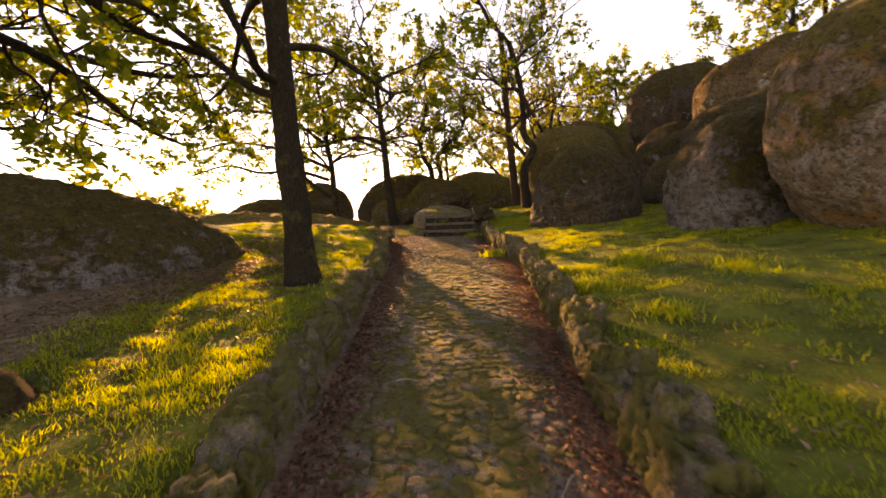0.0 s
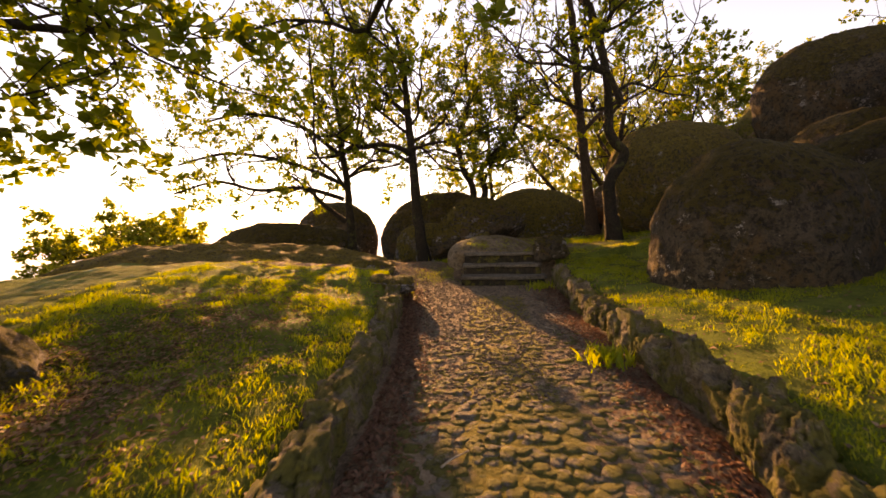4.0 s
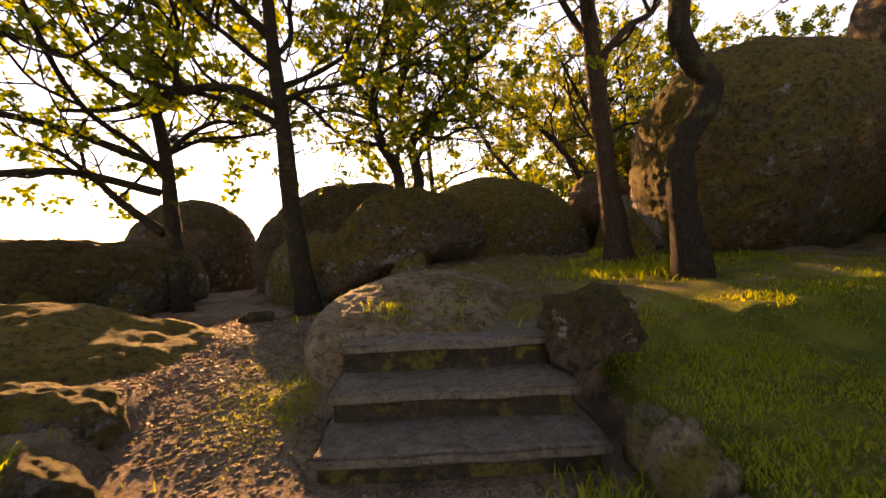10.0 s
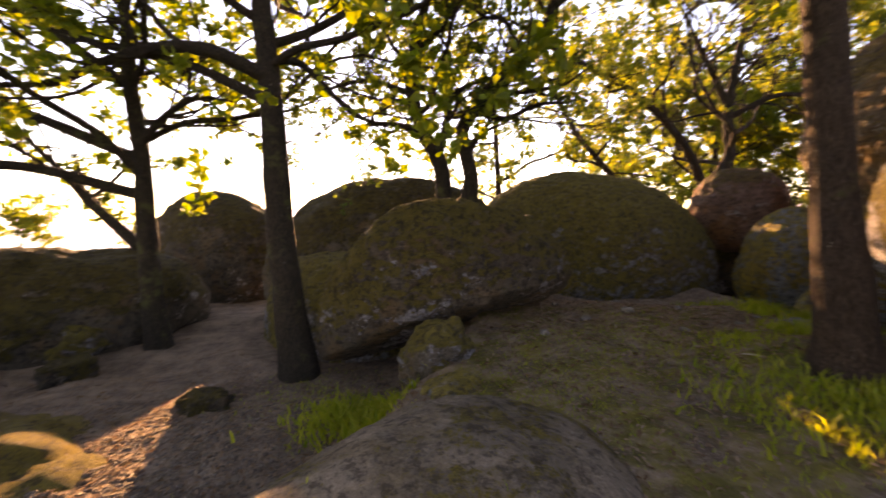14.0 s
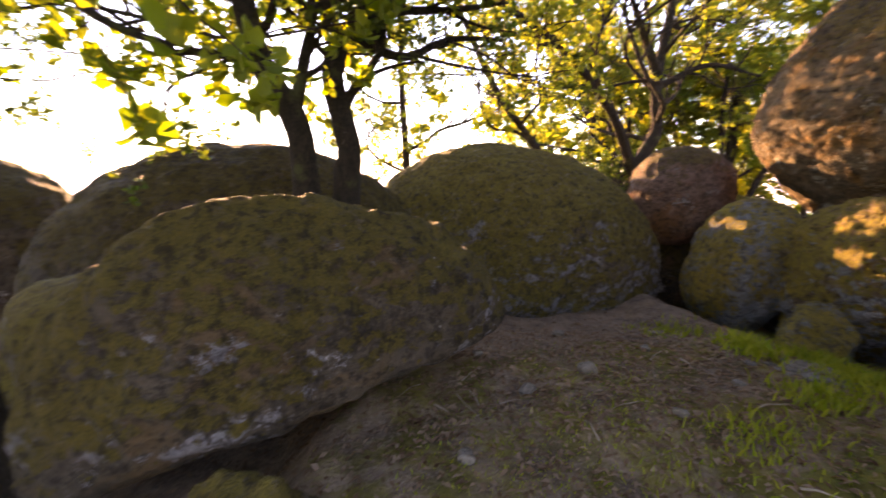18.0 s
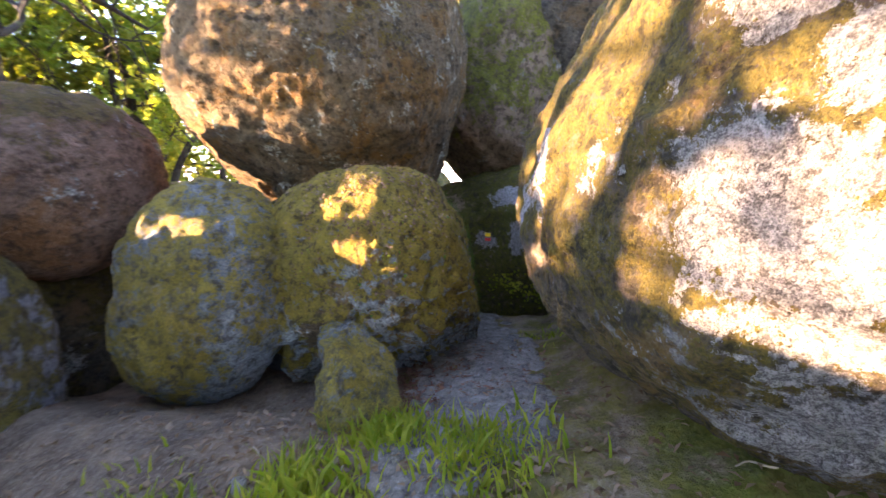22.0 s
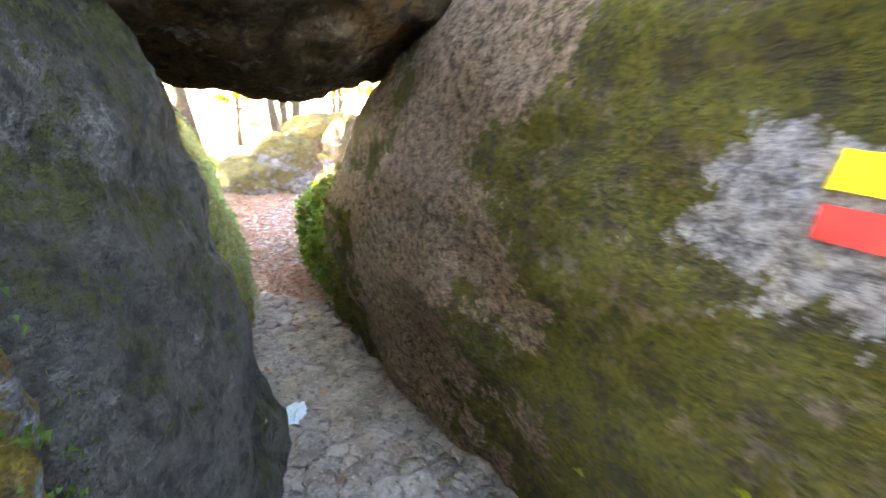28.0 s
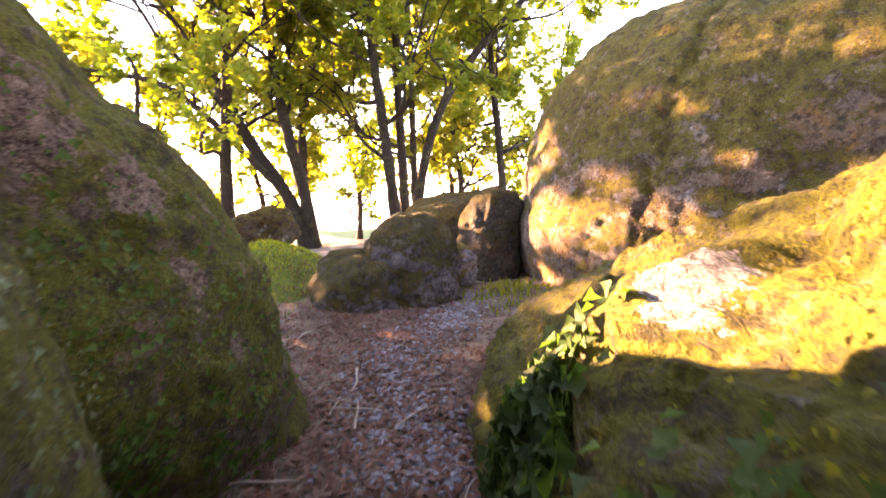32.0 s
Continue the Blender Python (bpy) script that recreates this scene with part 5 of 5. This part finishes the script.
rng = np.random.default_rng(8)
spots = []
for row in np.arange(-1.2, 10.6, 0.092):
    a, b = float(wall_left(row)) + 0.42, float(wall_right(row)) - 0.30
    for col in np.arange(a, b, 0.106):
        if rng.random() > (row - 7.5) / 3.2:
            spots.append((col + rng.uniform(-0.03, 0.03), row + rng.uniform(-0.03, 0.03)))
cobbles("worn cobbled path with moss and leaves between the stones", spots, lambda x, y: 1.0 < y < 4.2 and -0.75 < x < 0.7, 9, COBBLE_PATH, 0.0125, 0.84)
spots = []
for s in np.arange(0, 6.0, 0.092):
    cx, cy = np.interp(s, [0, 1.6, 3.2, 5, 7.2, 11], [4.2, 5.8, 7.7, 8.35, 9.0, 11.6]), np.interp(s, [0, 1.6, 3.2, 5, 7.2, 11], [18.9, 19.05, 19.6, 20.9, 23.0, 25.6])
    for o in np.arange(-0.75, 0.75, 0.1):
        if rng.random() < (abs(o) - 0.4) / 0.4:
            continue
        spots.append((cx + o * 0.75 + rng.uniform(-0.02, 0.02), cy - o * 0.65 + rng.uniform(-0.02, 0.02)))
cobbles("grey cobbles leading through the passage between boulders", spots, lambda x, y: 4.4 < x < 8.9 and y < 22, 10, COBBLE, 0.0, 0.84)


def pebbles(rng, x, y, radii, name, label, mat, low=0.5, high=1.5):
    """Small stones or clods half sunk in the soil, too many to count."""
    n = len(x)
    v0, f0 = blob(radii, 3.0, 0.2, 97, 1, fine=0.0)
    sc = rng.uniform(low, high, n)[:, None]
    an = rng.uniform(0, 6.28, n)[:, None]
    vx = v0[None, :, 0] * np.cos(an) - v0[None, :, 1] * np.sin(an)
    vy = v0[None, :, 0] * np.sin(an) + v0[None, :, 1] * np.cos(an)
    V = np.stack([vx * sc + x[:, None], vy * sc + y[:, None], v0[None, :, 2] * sc + land(x, y)[:, None] + 0.002], -1).reshape(-1, 3)
    F = (f0[None] + np.arange(n)[:, None, None] * len(v0)).reshape(-1, 3)
    return tagged(mk(name, V, F, mat), label, name, kind="stuff")


rng = np.random.default_rng(12)
n = 2600
s = rng.random(n)
pebbles(rng, np.interp(s, [0, 0.5, 1], [9.1, 9.75, 11.6]) + rng.normal(0, 0.17, n), np.interp(s, [0, 0.5, 1], [22.6, 24.6, 25.9]) + rng.normal(0, 0.17, n), (0.018, 0.014, 0.008),
        "gravel", "blue-grey gravel lying bare in the middle of the path", GRAVEL)
n = 6500
y = rng.uniform(8.0, 14.4, n)
x = wall_left(y) + 0.3 + (wall_right(y) - wall_left(y) - 0.5) * rng.random(n)
keep = ~((y > 13.3) & (x > -0.75))
pebbles(rng, x[keep], y[keep], (0.018, 0.014, 0.008), "clods", "crumbs of trodden earth and small stones on the dirt path", CLOD, 0.4, 1.6)
n = 5000
x, y = rng.normal(-2.0, 0.8, n), rng.normal(15.4, 1.3, n)
keep = (x < -0.9) & (y > 13.6)
pebbles(rng, x[keep], y[keep], (0.02, 0.016, 0.009), "clods", "crumbs of earth and bark on the trodden track", CLOD, 0.4, 1.6)


# ---- grass, litter, ivy ----
def blades(rng, x, y, h, name, label, mat=None, z=None):
    m = len(x)
    z = land(x, y) if z is None else z
    a = rng.uniform(0, 2 * math.pi, m)
    w = h * rng.uniform(0.05, 0.10, m) + 0.0015
    lean = h * rng.uniform(0.2, 0.9, m)
    b = rng.uniform(0, 2 * math.pi, m)
    side, tip = np.stack([np.cos(a) * w, np.sin(a) * w, 0 * a], 1), np.stack([np.cos(b) * lean, np.sin(b) * lean, h], 1)
    p = np.stack([x, y, z - 0.01], 1)
    mid = p + tip * np.array((0.35, 0.35, 0.6))
    v = np.stack([p - side, p + side, mid + side * 0.7, mid - side * 0.7, p + tip], 1).reshape(-1, 3)
    k = np.arange(m)[:, None] * 5
    f = np.concatenate([k + [[0, 1, 2]], k + [[0, 2, 3]], k + [[3, 2, 4]]], 0)
    ob = mk(name, v, f, mat or GRASS, smooth=False)
    return tagged(ob, label, "grass", kind="stuff")


rng = np.random.default_rng(21)
m = 760000
x, y = rng.uniform(-6, 9, m), -1.5 + 19.0 * rng.random(m) ** 1.15
lawn, _, _ = zones(x, y)
q = np.stack([x, y, 0 * x], 1)
patch = fbm(q * 1.1, 4, 40)
clump = fbm(q * 4.5, 3, 44)
keep = rng.random(m) < lawn * np.clip(0.5 + 0.7 * patch + 0.8 * clump, 0.04, 1)
x, y, patch = x[keep], y[keep], np.clip(patch + 0.9 * clump, -0.7, 1.0)[keep]
blades(rng, x, y, rng.uniform(0.014, 0.042, len(x)) * (1 + 0.8 * patch), "lawn_grass", "short sunlit grass on the lawns beside the path")
# taller tufts
cx, cy, ch = [], [], []
for k in range(330):
    y0 = rng.uniform(-1, 16)
    x0 = float(wall_right(y0)) + abs(rng.normal(0, 1.6)) * (k % 3 > 0) + 0.12 if rng.random() < 0.6 else float(wall_left(y0)) - abs(rng.normal(0, 1.1)) * (k % 3 > 0) - 0.12
    if zones(np.array([x0]), np.array([y0]))[0][0] < 0.4:
        continue
    n = int(rng.integers(14, 50))
    cx.append(x0 + rng.normal(0, 0.07, n)), cy.append(y0 + rng.normal(0, 0.07, n)), ch.append(rng.uniform(0.03, 0.075, n))
for x0, y0, n, s, h in ((-1.0, 17.4, 1300, 0.24, 0.15), (1.3, 18.1, 1600, 0.45, 0.035), (0.9, 17.0, 1600, 0.5, 0.04), (2.2, 19.0, 900, 0.35, 0.035), (0.3, 14.5, 500, 0.3, 0.05), (-1.8, 18.2, 700, 0.4, 0.05), (3.9, 19.6, 260, 0.14, 0.16), (3.2, 16.6, 700, 0.4, 0.14), (2.6, 17.0, 500, 0.35, 0.12), (-0.2, 14.7, 160, 0.12, 0.12), (0.85, 14.2, 120, 0.07, 0.16), (2.9, 18.3, 260, 0.18, 0.10), (1.0, 13.0, 180, 0.15, 0.14), (1.1, 9.0, 200, 0.12, 0.18), (9.6, 27.9, 5000, 0.7, 0.055), (11.9, 25.6, 500, 0.3, 0.10), (4.55, 19.45, 420, 0.13, 0.15), (3.6, 20.4, 260, 0.2, 0.09), (2.3, 18.2, 500, 0.4, 0.06), (6.9, 18.5, 120, 0.2, 0.08), (-1.25, 14.3, 2600, 0.32, 0.035), (1.62, 4.5, 420, 0.11, 0.15), (2.6, 5.6, 300, 0.12, 0.12), (1.95, 3.4, 260, 0.11, 0.10), (3.3, 4.4, 300, 0.15, 0.10), (-1.5, 15.2, 1500, 0.35, 0.03), (-2.3, 12.6, 900, 0.3, 0.09), (4.4, 18.9, 500, 0.2, 0.14), (3.7, 18.7, 300, 0.14, 0.12)):
    cx.append(x0 + rng.normal(0, s, n)), cy.append(y0 + rng.normal(0, s, n)), ch.append(rng.uniform(0.4, 1.2, n) * h)
blades(rng, np.concatenate(cx), np.concatenate(cy), np.concatenate(ch), "grass_tufts", "taller tufts of bright green grass")


def litter(n, place, name, label, size=0.05, mat=None):
    x, y = place
    z = land(x, y) + 0.008
    a = rng.uniform(0, 2 * math.pi, len(x))
    L, W = size * rng.uniform(0.5, 1.3, len(x)), size * rng.uniform(0.25, 0.5, len(x))
    u = np.stack([np.cos(a) * L, np.sin(a) * L, rng.normal(0, 0.3, len(x)) * L], 1)
    w = np.stack([-np.sin(a) * W, np.cos(a) * W, rng.normal(0, 0.3, len(x)) * W], 1)
    p = np.stack([x, y, z], 1)
    up = np.array((0, 0, 0.35)) * L[:, None]
    v = np.stack([p - u, p - w + up, p + u, p + w + up], 1).reshape(-1, 3)
    f = np.arange(len(v)).reshape(-1, 4)
    return tagged(mk(name, v, f, mat or LITTER, smooth=False), label, "leaf litter", kind="stuff")


n = 17000
y = rng.uniform(-1.2, 13.0, n)
left = rng.random(n) < 0.55
x = np.where(left, wall_left(y) + 0.12 + np.abs(rng.normal(0, 0.2, n)), wall_right(y) - 0.05 - np.abs(rng.normal(0, 0.22, n)))
litter(n, (x, y), "path_leaf_litter", "dry reddish brown leaves gathered along the edges of the path", 0.027, LITTER_RED)
n = 9000
litter(n, (rng.normal(2.4, 1.5, n), rng.normal(19.2, 1.1, n)), "yard_leaf_litter", "dry leaves and twigs on bare soil between boulders", 0.032)
n = 6500
litter(n, (rng.normal(-3.0, 1.7, n), rng.normal(16.8, 1.5, n)), "track_leaf_litter", "dry leaves and crumbs of bark on the dirt track", 0.028)
n = 2500
litter(n, (rng.normal(0.9, 0.8, n), rng.normal(15.6, 1.2, n)), "landing_leaf_litter", "small dry leaves on the landing above the steps", 0.026)
n = 4200
y = rng.uniform(-1, 14, n)
x = np.where(rng.random(n) < 0.5, wall_left(y) - 0.1 - np.abs(rng.normal(0, 1.5, n)), wall_right(y) + 0.1 + np.abs(rng.normal(0, 2.0, n)))
litter(n, (x, y), "lawn_leaf_litter", "scattered brown leaves lying in the short grass", 0.032)
n = 12000
s = rng.uniform(0, 1, n)
litter(n, (8.75 + 2.05 * s + rng.normal(0, 0.5, n), 21.7 + 5.8 * s + rng.normal(0, 0.5, n)), "passage_leaf_litter", "reddish dead leaves along the path beyond the passage", 0.026, LITTER_RED)
n = 2600
litter(n, (rng.normal(5.5, 0.45, n), rng.normal(19.35, 0.35, n)), "hollow_leaf_litter", "reddish dead leaves in the hollow under the cracked boulder", 0.026, LITTER_RED)
n = 12000
litter(n, (rng.normal(-3.4, 0.6, n), rng.normal(6.6, 2.0, n)), "outcrop_leaf_litter", "dead leaves at the foot of the grey outcrop", 0.03)


# ---- painted trail mark on the passage wall ----
def on_surface(ob, eye, target):
    """Where the ray from eye to target meets the thing: place and normal in the world."""
    inv = ob.matrix_world.inverted()
    a, b = inv @ Vector(eye), inv @ Vector(target)
    hit, place, normal, _ = ob.ray_cast(a, (b - a).normalized())
    return (ob.matrix_world @ place, (ob.matrix_world.to_3x3() @ normal).normalized()) if hit else (None, None)


def painted(ob, eye, target, width, height, mat, name, parent, rows=5):
    """A thin coat of paint that follows the rock."""
    place, normal = on_surface(ob, eye, target)
    if place is None:
        return None
    side = Vector((0, 0, 1)).cross(normal).normalized()
    up = normal.cross(side)
    verts = []
    for j in range(rows):
        for i in range(rows):
            u, v = (i / (rows - 1) - 0.5) * width, (j / (rows - 1) - 0.5) * height
            wob = 1 + 0.12 * noise.noise(Vector((u * 40, v * 40, 3)))
            p, n = on_surface(ob, place + normal * 0.3 + side * u * wob + up * v * wob, place - normal * 0.3 + side * u * wob + up * v * wob)
            p = p if p is not None else place
            verts.append((p + normal * 0.004)[:])
    faces = [[j * rows + i, j * rows + i + 1, (j + 1) * rows + i + 1, (j + 1) * rows + i] for j in range(rows - 1) for i in range(rows - 1)]
    return mk(name, verts, faces, mat, parent=parent)


bpy.context.view_layer.update()
mark = new("trail_mark")
mark_eye, mark_at = (6.85, 19.14, 2.41), (8.11, 19.34, 2.17)
painted(passage_wall, mark_eye, Vector(mark_at) + Vector((0, 0, 0.035)), 0.085, 0.05, plain("yellow_paint", (0.75, 0.48, 0.02), (0.6, 0.36, 0.02), 30), "yellow_bar", mark)
painted(passage_wall, mark_eye, Vector(mark_at) - Vector((0, 0, 0.030)), 0.085, 0.045, plain("red_paint", (0.62, 0.05, 0.04), (0.45, 0.03, 0.03), 30), "red_bar", mark)
tagged(mark, "yellow and red painted trail mark on the passage wall", "trail mark")


# ---- ivy and small plants ----
def creepers(ob, eye, target, width, height, n, name, label, mat, size=0.05, seed=1, ragged=0.5):
    """Leaves growing on a rock face, thicker in the middle."""
    rg = np.random.default_rng(seed)
    place, normal = on_surface(ob, eye, target)
    if place is None:
        return None
    side = Vector((0, 0, 1)).cross(normal).normalized()
    up = normal.cross(side)
    vs, fs = [], []
    for k in range(n):
        u, v = float(rg.normal(0, width * 0.4)), float(rg.normal(0, height * 0.4))
        if noise.noise(Vector((u * 5, v * 5, seed))) < ragged - 0.75:
            continue
        p, nn = on_surface(ob, place + normal * 0.6 + side * u + up * v, place - normal * 0.8 + side * u + up * v)
        if p is None:
            continue
        L = size * rg.uniform(0.5, 1.2)
        a = Vector(rg.normal(0, 1, 3)) + Vector((0, 0, -0.6))
        a = (a - nn * a.dot(nn)).normalized()
        b = nn.cross(a)
        c = p + nn * rg.uniform(0.01, 0.05)
        t = nn * L * 0.25
        i = len(vs)
        vs += [(c - a * L * 0.4)[:], (c + b * L * 0.5 - a * L * 0.2 + t)[:], (c + b * L * 0.2 + a * L * 0.12 + t * 0.5)[:], (c + a * L * 0.6)[:], (c - b * L * 0.2 + a * L * 0.12 + t * 0.5)[:], (c - b * L * 0.5 - a * L * 0.2 + t)[:]]
        fs += [[i, i + 1, i + 2, i + 3], [i, i + 3, i + 4, i + 5]]
    return tagged(mk(name, vs, fs, mat, smooth=False), label, "ivy", kind="stuff")


creepers(nose_rock, (8.72, 22.2, 1.77), (9.48, 22.95, 0.98), 0.24, 0.34, 1300, "ivy", "dark green ivy hanging over the foot of the sunlit boulder", IVY_DARK, 0.062, 3, 0.35)
creepers(nose_rock, (8.41, 21.52, 1.72), (9.02, 22.2, 1.12), 0.34, 0.36, 2600, "ivy", "dense ivy on the shaded flank of the sunlit boulder", IVY, 0.036, 14, 0.4)
creepers(nose_rock, (8.41, 21.52, 1.72), (9.12, 22.0, 0.98), 0.4, 0.36, 1500, "ivy", "dark ivy trailing down to the leafy path", IVY, 0.036, 15, 0.4)
creepers(cracked_rock, (6.84, 19.14, 2.42), (7.35, 20.03, 2.05), 0.9, 0.9, 5000, "moss_shoots", "thick dark green moss on the shaded side of the cracked boulder", IVY, 0.016, 16, 0.3)
creepers(passage_wall, (6.6, 18.9, 2.3), (8.05, 18.8, 1.5), 0.7, 0.25, 260, "wall_plants", "small bright plants growing from the passage wall", GRASS, 0.045, 6)
creepers(cracked_rock, (4.3, 18.9, 3.6), (5.6, 19.8, 3.0), 1.0, 0.7, 900, "rock_litter", "dry twigs and leaf crumbs lying on the cracked boulder", LITTER, 0.03, 11, 0.55)
creepers(cracked_rock, (4.2, 18.9, 2.8), (5.6, 19.6, 2.4), 0.6, 0.6, 30, "rock_plants", "small green plants rooted in the cracks of the boulder", IVY, 0.035, 12, 0.8)
creepers(cracked_rock, (4.2, 18.9, 2.8), (5.3, 19.9, 2.3), 0.9, 0.6, 220, "moss_shoots", "mossy shoots on the cracked boulder", GRASS, 0.014, 13, 0.6)
creepers(end_rock, (8.4, 21.6, 1.7), (8.5, 22.9, 1.2), 0.8, 0.9, 900, "ivy", "fine ivy and moss shoots on the end boulder", IVY, 0.035, 7)
creepers(flank_rock, (8.5, 21.6, 1.7), (8.3, 22.4, 1.2), 1.1, 1.0, 6000, "ivy", "small-leaved ivy covering the mossy upright boulder", IVY_GREY, 0.02, 8, 0.45)
creepers(end_rock, (8.9, 22.3, 1.7), (8.3, 23.4, 1.5), 0.9, 0.9, 1500, "ivy", "tiny ivy shoots on the end boulder", IVY, 0.016, 9, 0.55)
creepers(nose_rock, (8.5, 21.6, 1.9), (9.3, 22.1, 1.3), 0.7, 0.3, 700, "moss_shoots", "bright shoots in the moss of the long boulder", GRASS, 0.014, 10, 0.5)


# grass rooted in the soil of the landing dome
rg = np.random.default_rng(77)
gx_, gy_ = np.concatenate([rg.normal(a, w, n) for a, w, n in ((-0.25, 0.12, 130), (0.35, 0.25, 130), (0.95, 0.07, 130), (0.7, 0.3, 60), (-0.5, 0.12, 40))]), np.concatenate([rg.normal(a, w, n) for a, w, n in ((14.62, 0.1, 130), (14.7, 0.12, 130), (14.5, 0.07, 130), (15.1, 0.3, 60), (15.0, 0.2, 40))])
gz_ = np.array([(lambda p: p.z if p is not None else -1.0)(on_surface(landing_rock, (a, b, 3.0), (a, b, 1.0))[0]) for a, b in zip(gx_, gy_)])
gz_ = np.maximum(gz_, land(gx_, gy_))
blades(rg, gx_, gy_, rg.uniform(0.02, 0.07, len(gx_)), "landing_grass", "sunlit tufts of grass on the landing above the steps", z=gz_)


# ---- sticks, stones and rubbish ----
def stick(x, y, length, turn, r, seed):
    rg = np.random.default_rng(seed)
    z = float(land(np.array([x]), np.array([y]))[0]) + r * 0.7
    line = smooth_line([(-length / 2, 0, 0), (-length / 6, rg.normal(0, 0.05) * length, 0.01), (length / 6, rg.normal(0, 0.05) * length, 0.012), (length / 2, 0, 0)], 10)
    ob = mk("stick", *tube(line, np.linspace(r, r * 0.5, 10), 6, 0.15, seed), STICK)
    ob.matrix_world = pose(x, y, z, 0, 0, turn)
    return tagged(ob, "dry weathered stick lying on the ground", "stick", "sticks on the ground")


STICK = plain("dry_wood", (0.2, 0.15, 0.11), (0.36, 0.30, 0.24), 40, 0.9)
PALE_STONE = stone_material("pale_stone", (0.14, 0.12, 0.10), (0.24, 0.21, 0.18), -0.1)
for k in range(46):
    rg = np.random.default_rng(300 + k)
    if k < 26:
        x, y = rg.normal(2.2, 1.5), rg.normal(19.3, 0.9)
    elif k < 36:
        y = rg.uniform(0.5, 11)
        x = rg.uniform(-0.8, 1.0)
    else:
        x, y = rg.uniform(8.8, 9.6), rg.uniform(23, 25.5)
    stick(x, y, rg.uniform(0.12, 0.38), rg.uniform(0, 360), rg.uniform(0.004, 0.009), 300 + k)
for k, (x, y, r) in enumerate(((2.05, 19.15, 0.055), (1.5, 19.0, 0.05), (2.9, 19.7, 0.04), (3.3, 19.0, 0.035), (2.5, 18.6, 0.04), (1.2, 19.6, 0.035), (3.9, 19.95, 0.04), (0.9, 18.2, 0.05), (2.2, 20.2, 0.045), (3.4, 20.3, 0.04))):
    v, f = blob((r * 1.3, r, r * 0.7), 3.0, 0.2, 400 + k, 3, fine=0.004)
    ob = mk("loose_stone", v, f, PALE_STONE)
    ob.matrix_world = pose(x, y, float(land(np.array([x]), np.array([y]))[0]) + r * 0.35, 5, -6, 40 * k)
    tagged(ob, "small pale loose stone lying on the soil", "stone", "loose stones in the yard")

# crushed blue drink carton caught behind an edging stone
carton = new("drink_carton")
cy = 10.1
cx_ = float(wall_left(cy)) - 0.2
carton.matrix_world = pose(cx_, cy, float(land(np.array([cx_]), np.array([cy]))[0]) + 0.035, 8, 70, 30)
bm = bmesh.new()
bmesh.ops.create_cube(bm, size=1)
bmesh.ops.subdivide_edges(bm, edges=bm.edges[:], cuts=4, use_grid_fill=True)
for v in bm.verts:
    v.co = Vector((v.co.x * 0.07 * (1 - 0.25 * abs(v.co.z)), v.co.y * 0.05 * (1 + 0.3 * v.co.z), v.co.z * 0.12)) + 0.010 * noise.noise_vector(v.co * 3.0)
part("carton_body", bm, plain("blue_card", (0.02, 0.06, 0.42), (0.05, 0.12, 0.55), 30, 0.45), carton, "creased blue card")
bm = bmesh.new()
bmesh.ops.create_cube(bm, size=1)
bmesh.ops.scale(bm, vec=(0.05, 0.004, 0.02), verts=bm.verts)
bmesh.ops.translate(bm, vec=(0, 0, 0.068), verts=bm.verts)
part("folded_end", bm, plain("pale_blue_card", (0.2, 0.3, 0.6), (0.3, 0.4, 0.7), 30, 0.5), carton, "pale blue folded end")
tagged(carton, "crushed blue drink carton lying behind the edging stones", "carton")

# crumpled paper on the cobbles
bm = bmesh.new()
bmesh.ops.create_icosphere(bm, subdivisions=4, radius=0.05)
for v in bm.verts:
    n = v.co.normalized()
    v.co += n * (0.018 * noise.noise(n * 3.1) - 0.028 * abs(noise.noise(n * 5.0 + Vector((3, 1, 2)))))
    v.co.x *= 1.5
    v.co.z *= 0.7
me = bpy.data.meshes.new("crumpled_paper")
bm.to_mesh(me)
bm.free()
me.materials.append(plain("bluish_paper", (0.26, 0.38, 0.44), (0.42, 0.52, 0.56), 20, 0.7))
paper = new("crumpled_paper", me)
paper.matrix_world = pose(8.0, 20.72, float(land(np.array([8.0]), np.array([20.72]))[0]) + 0.03, 0, 0, 40)
tagged(paper, "crumpled bluish white paper lying on the cobbles", "paper")
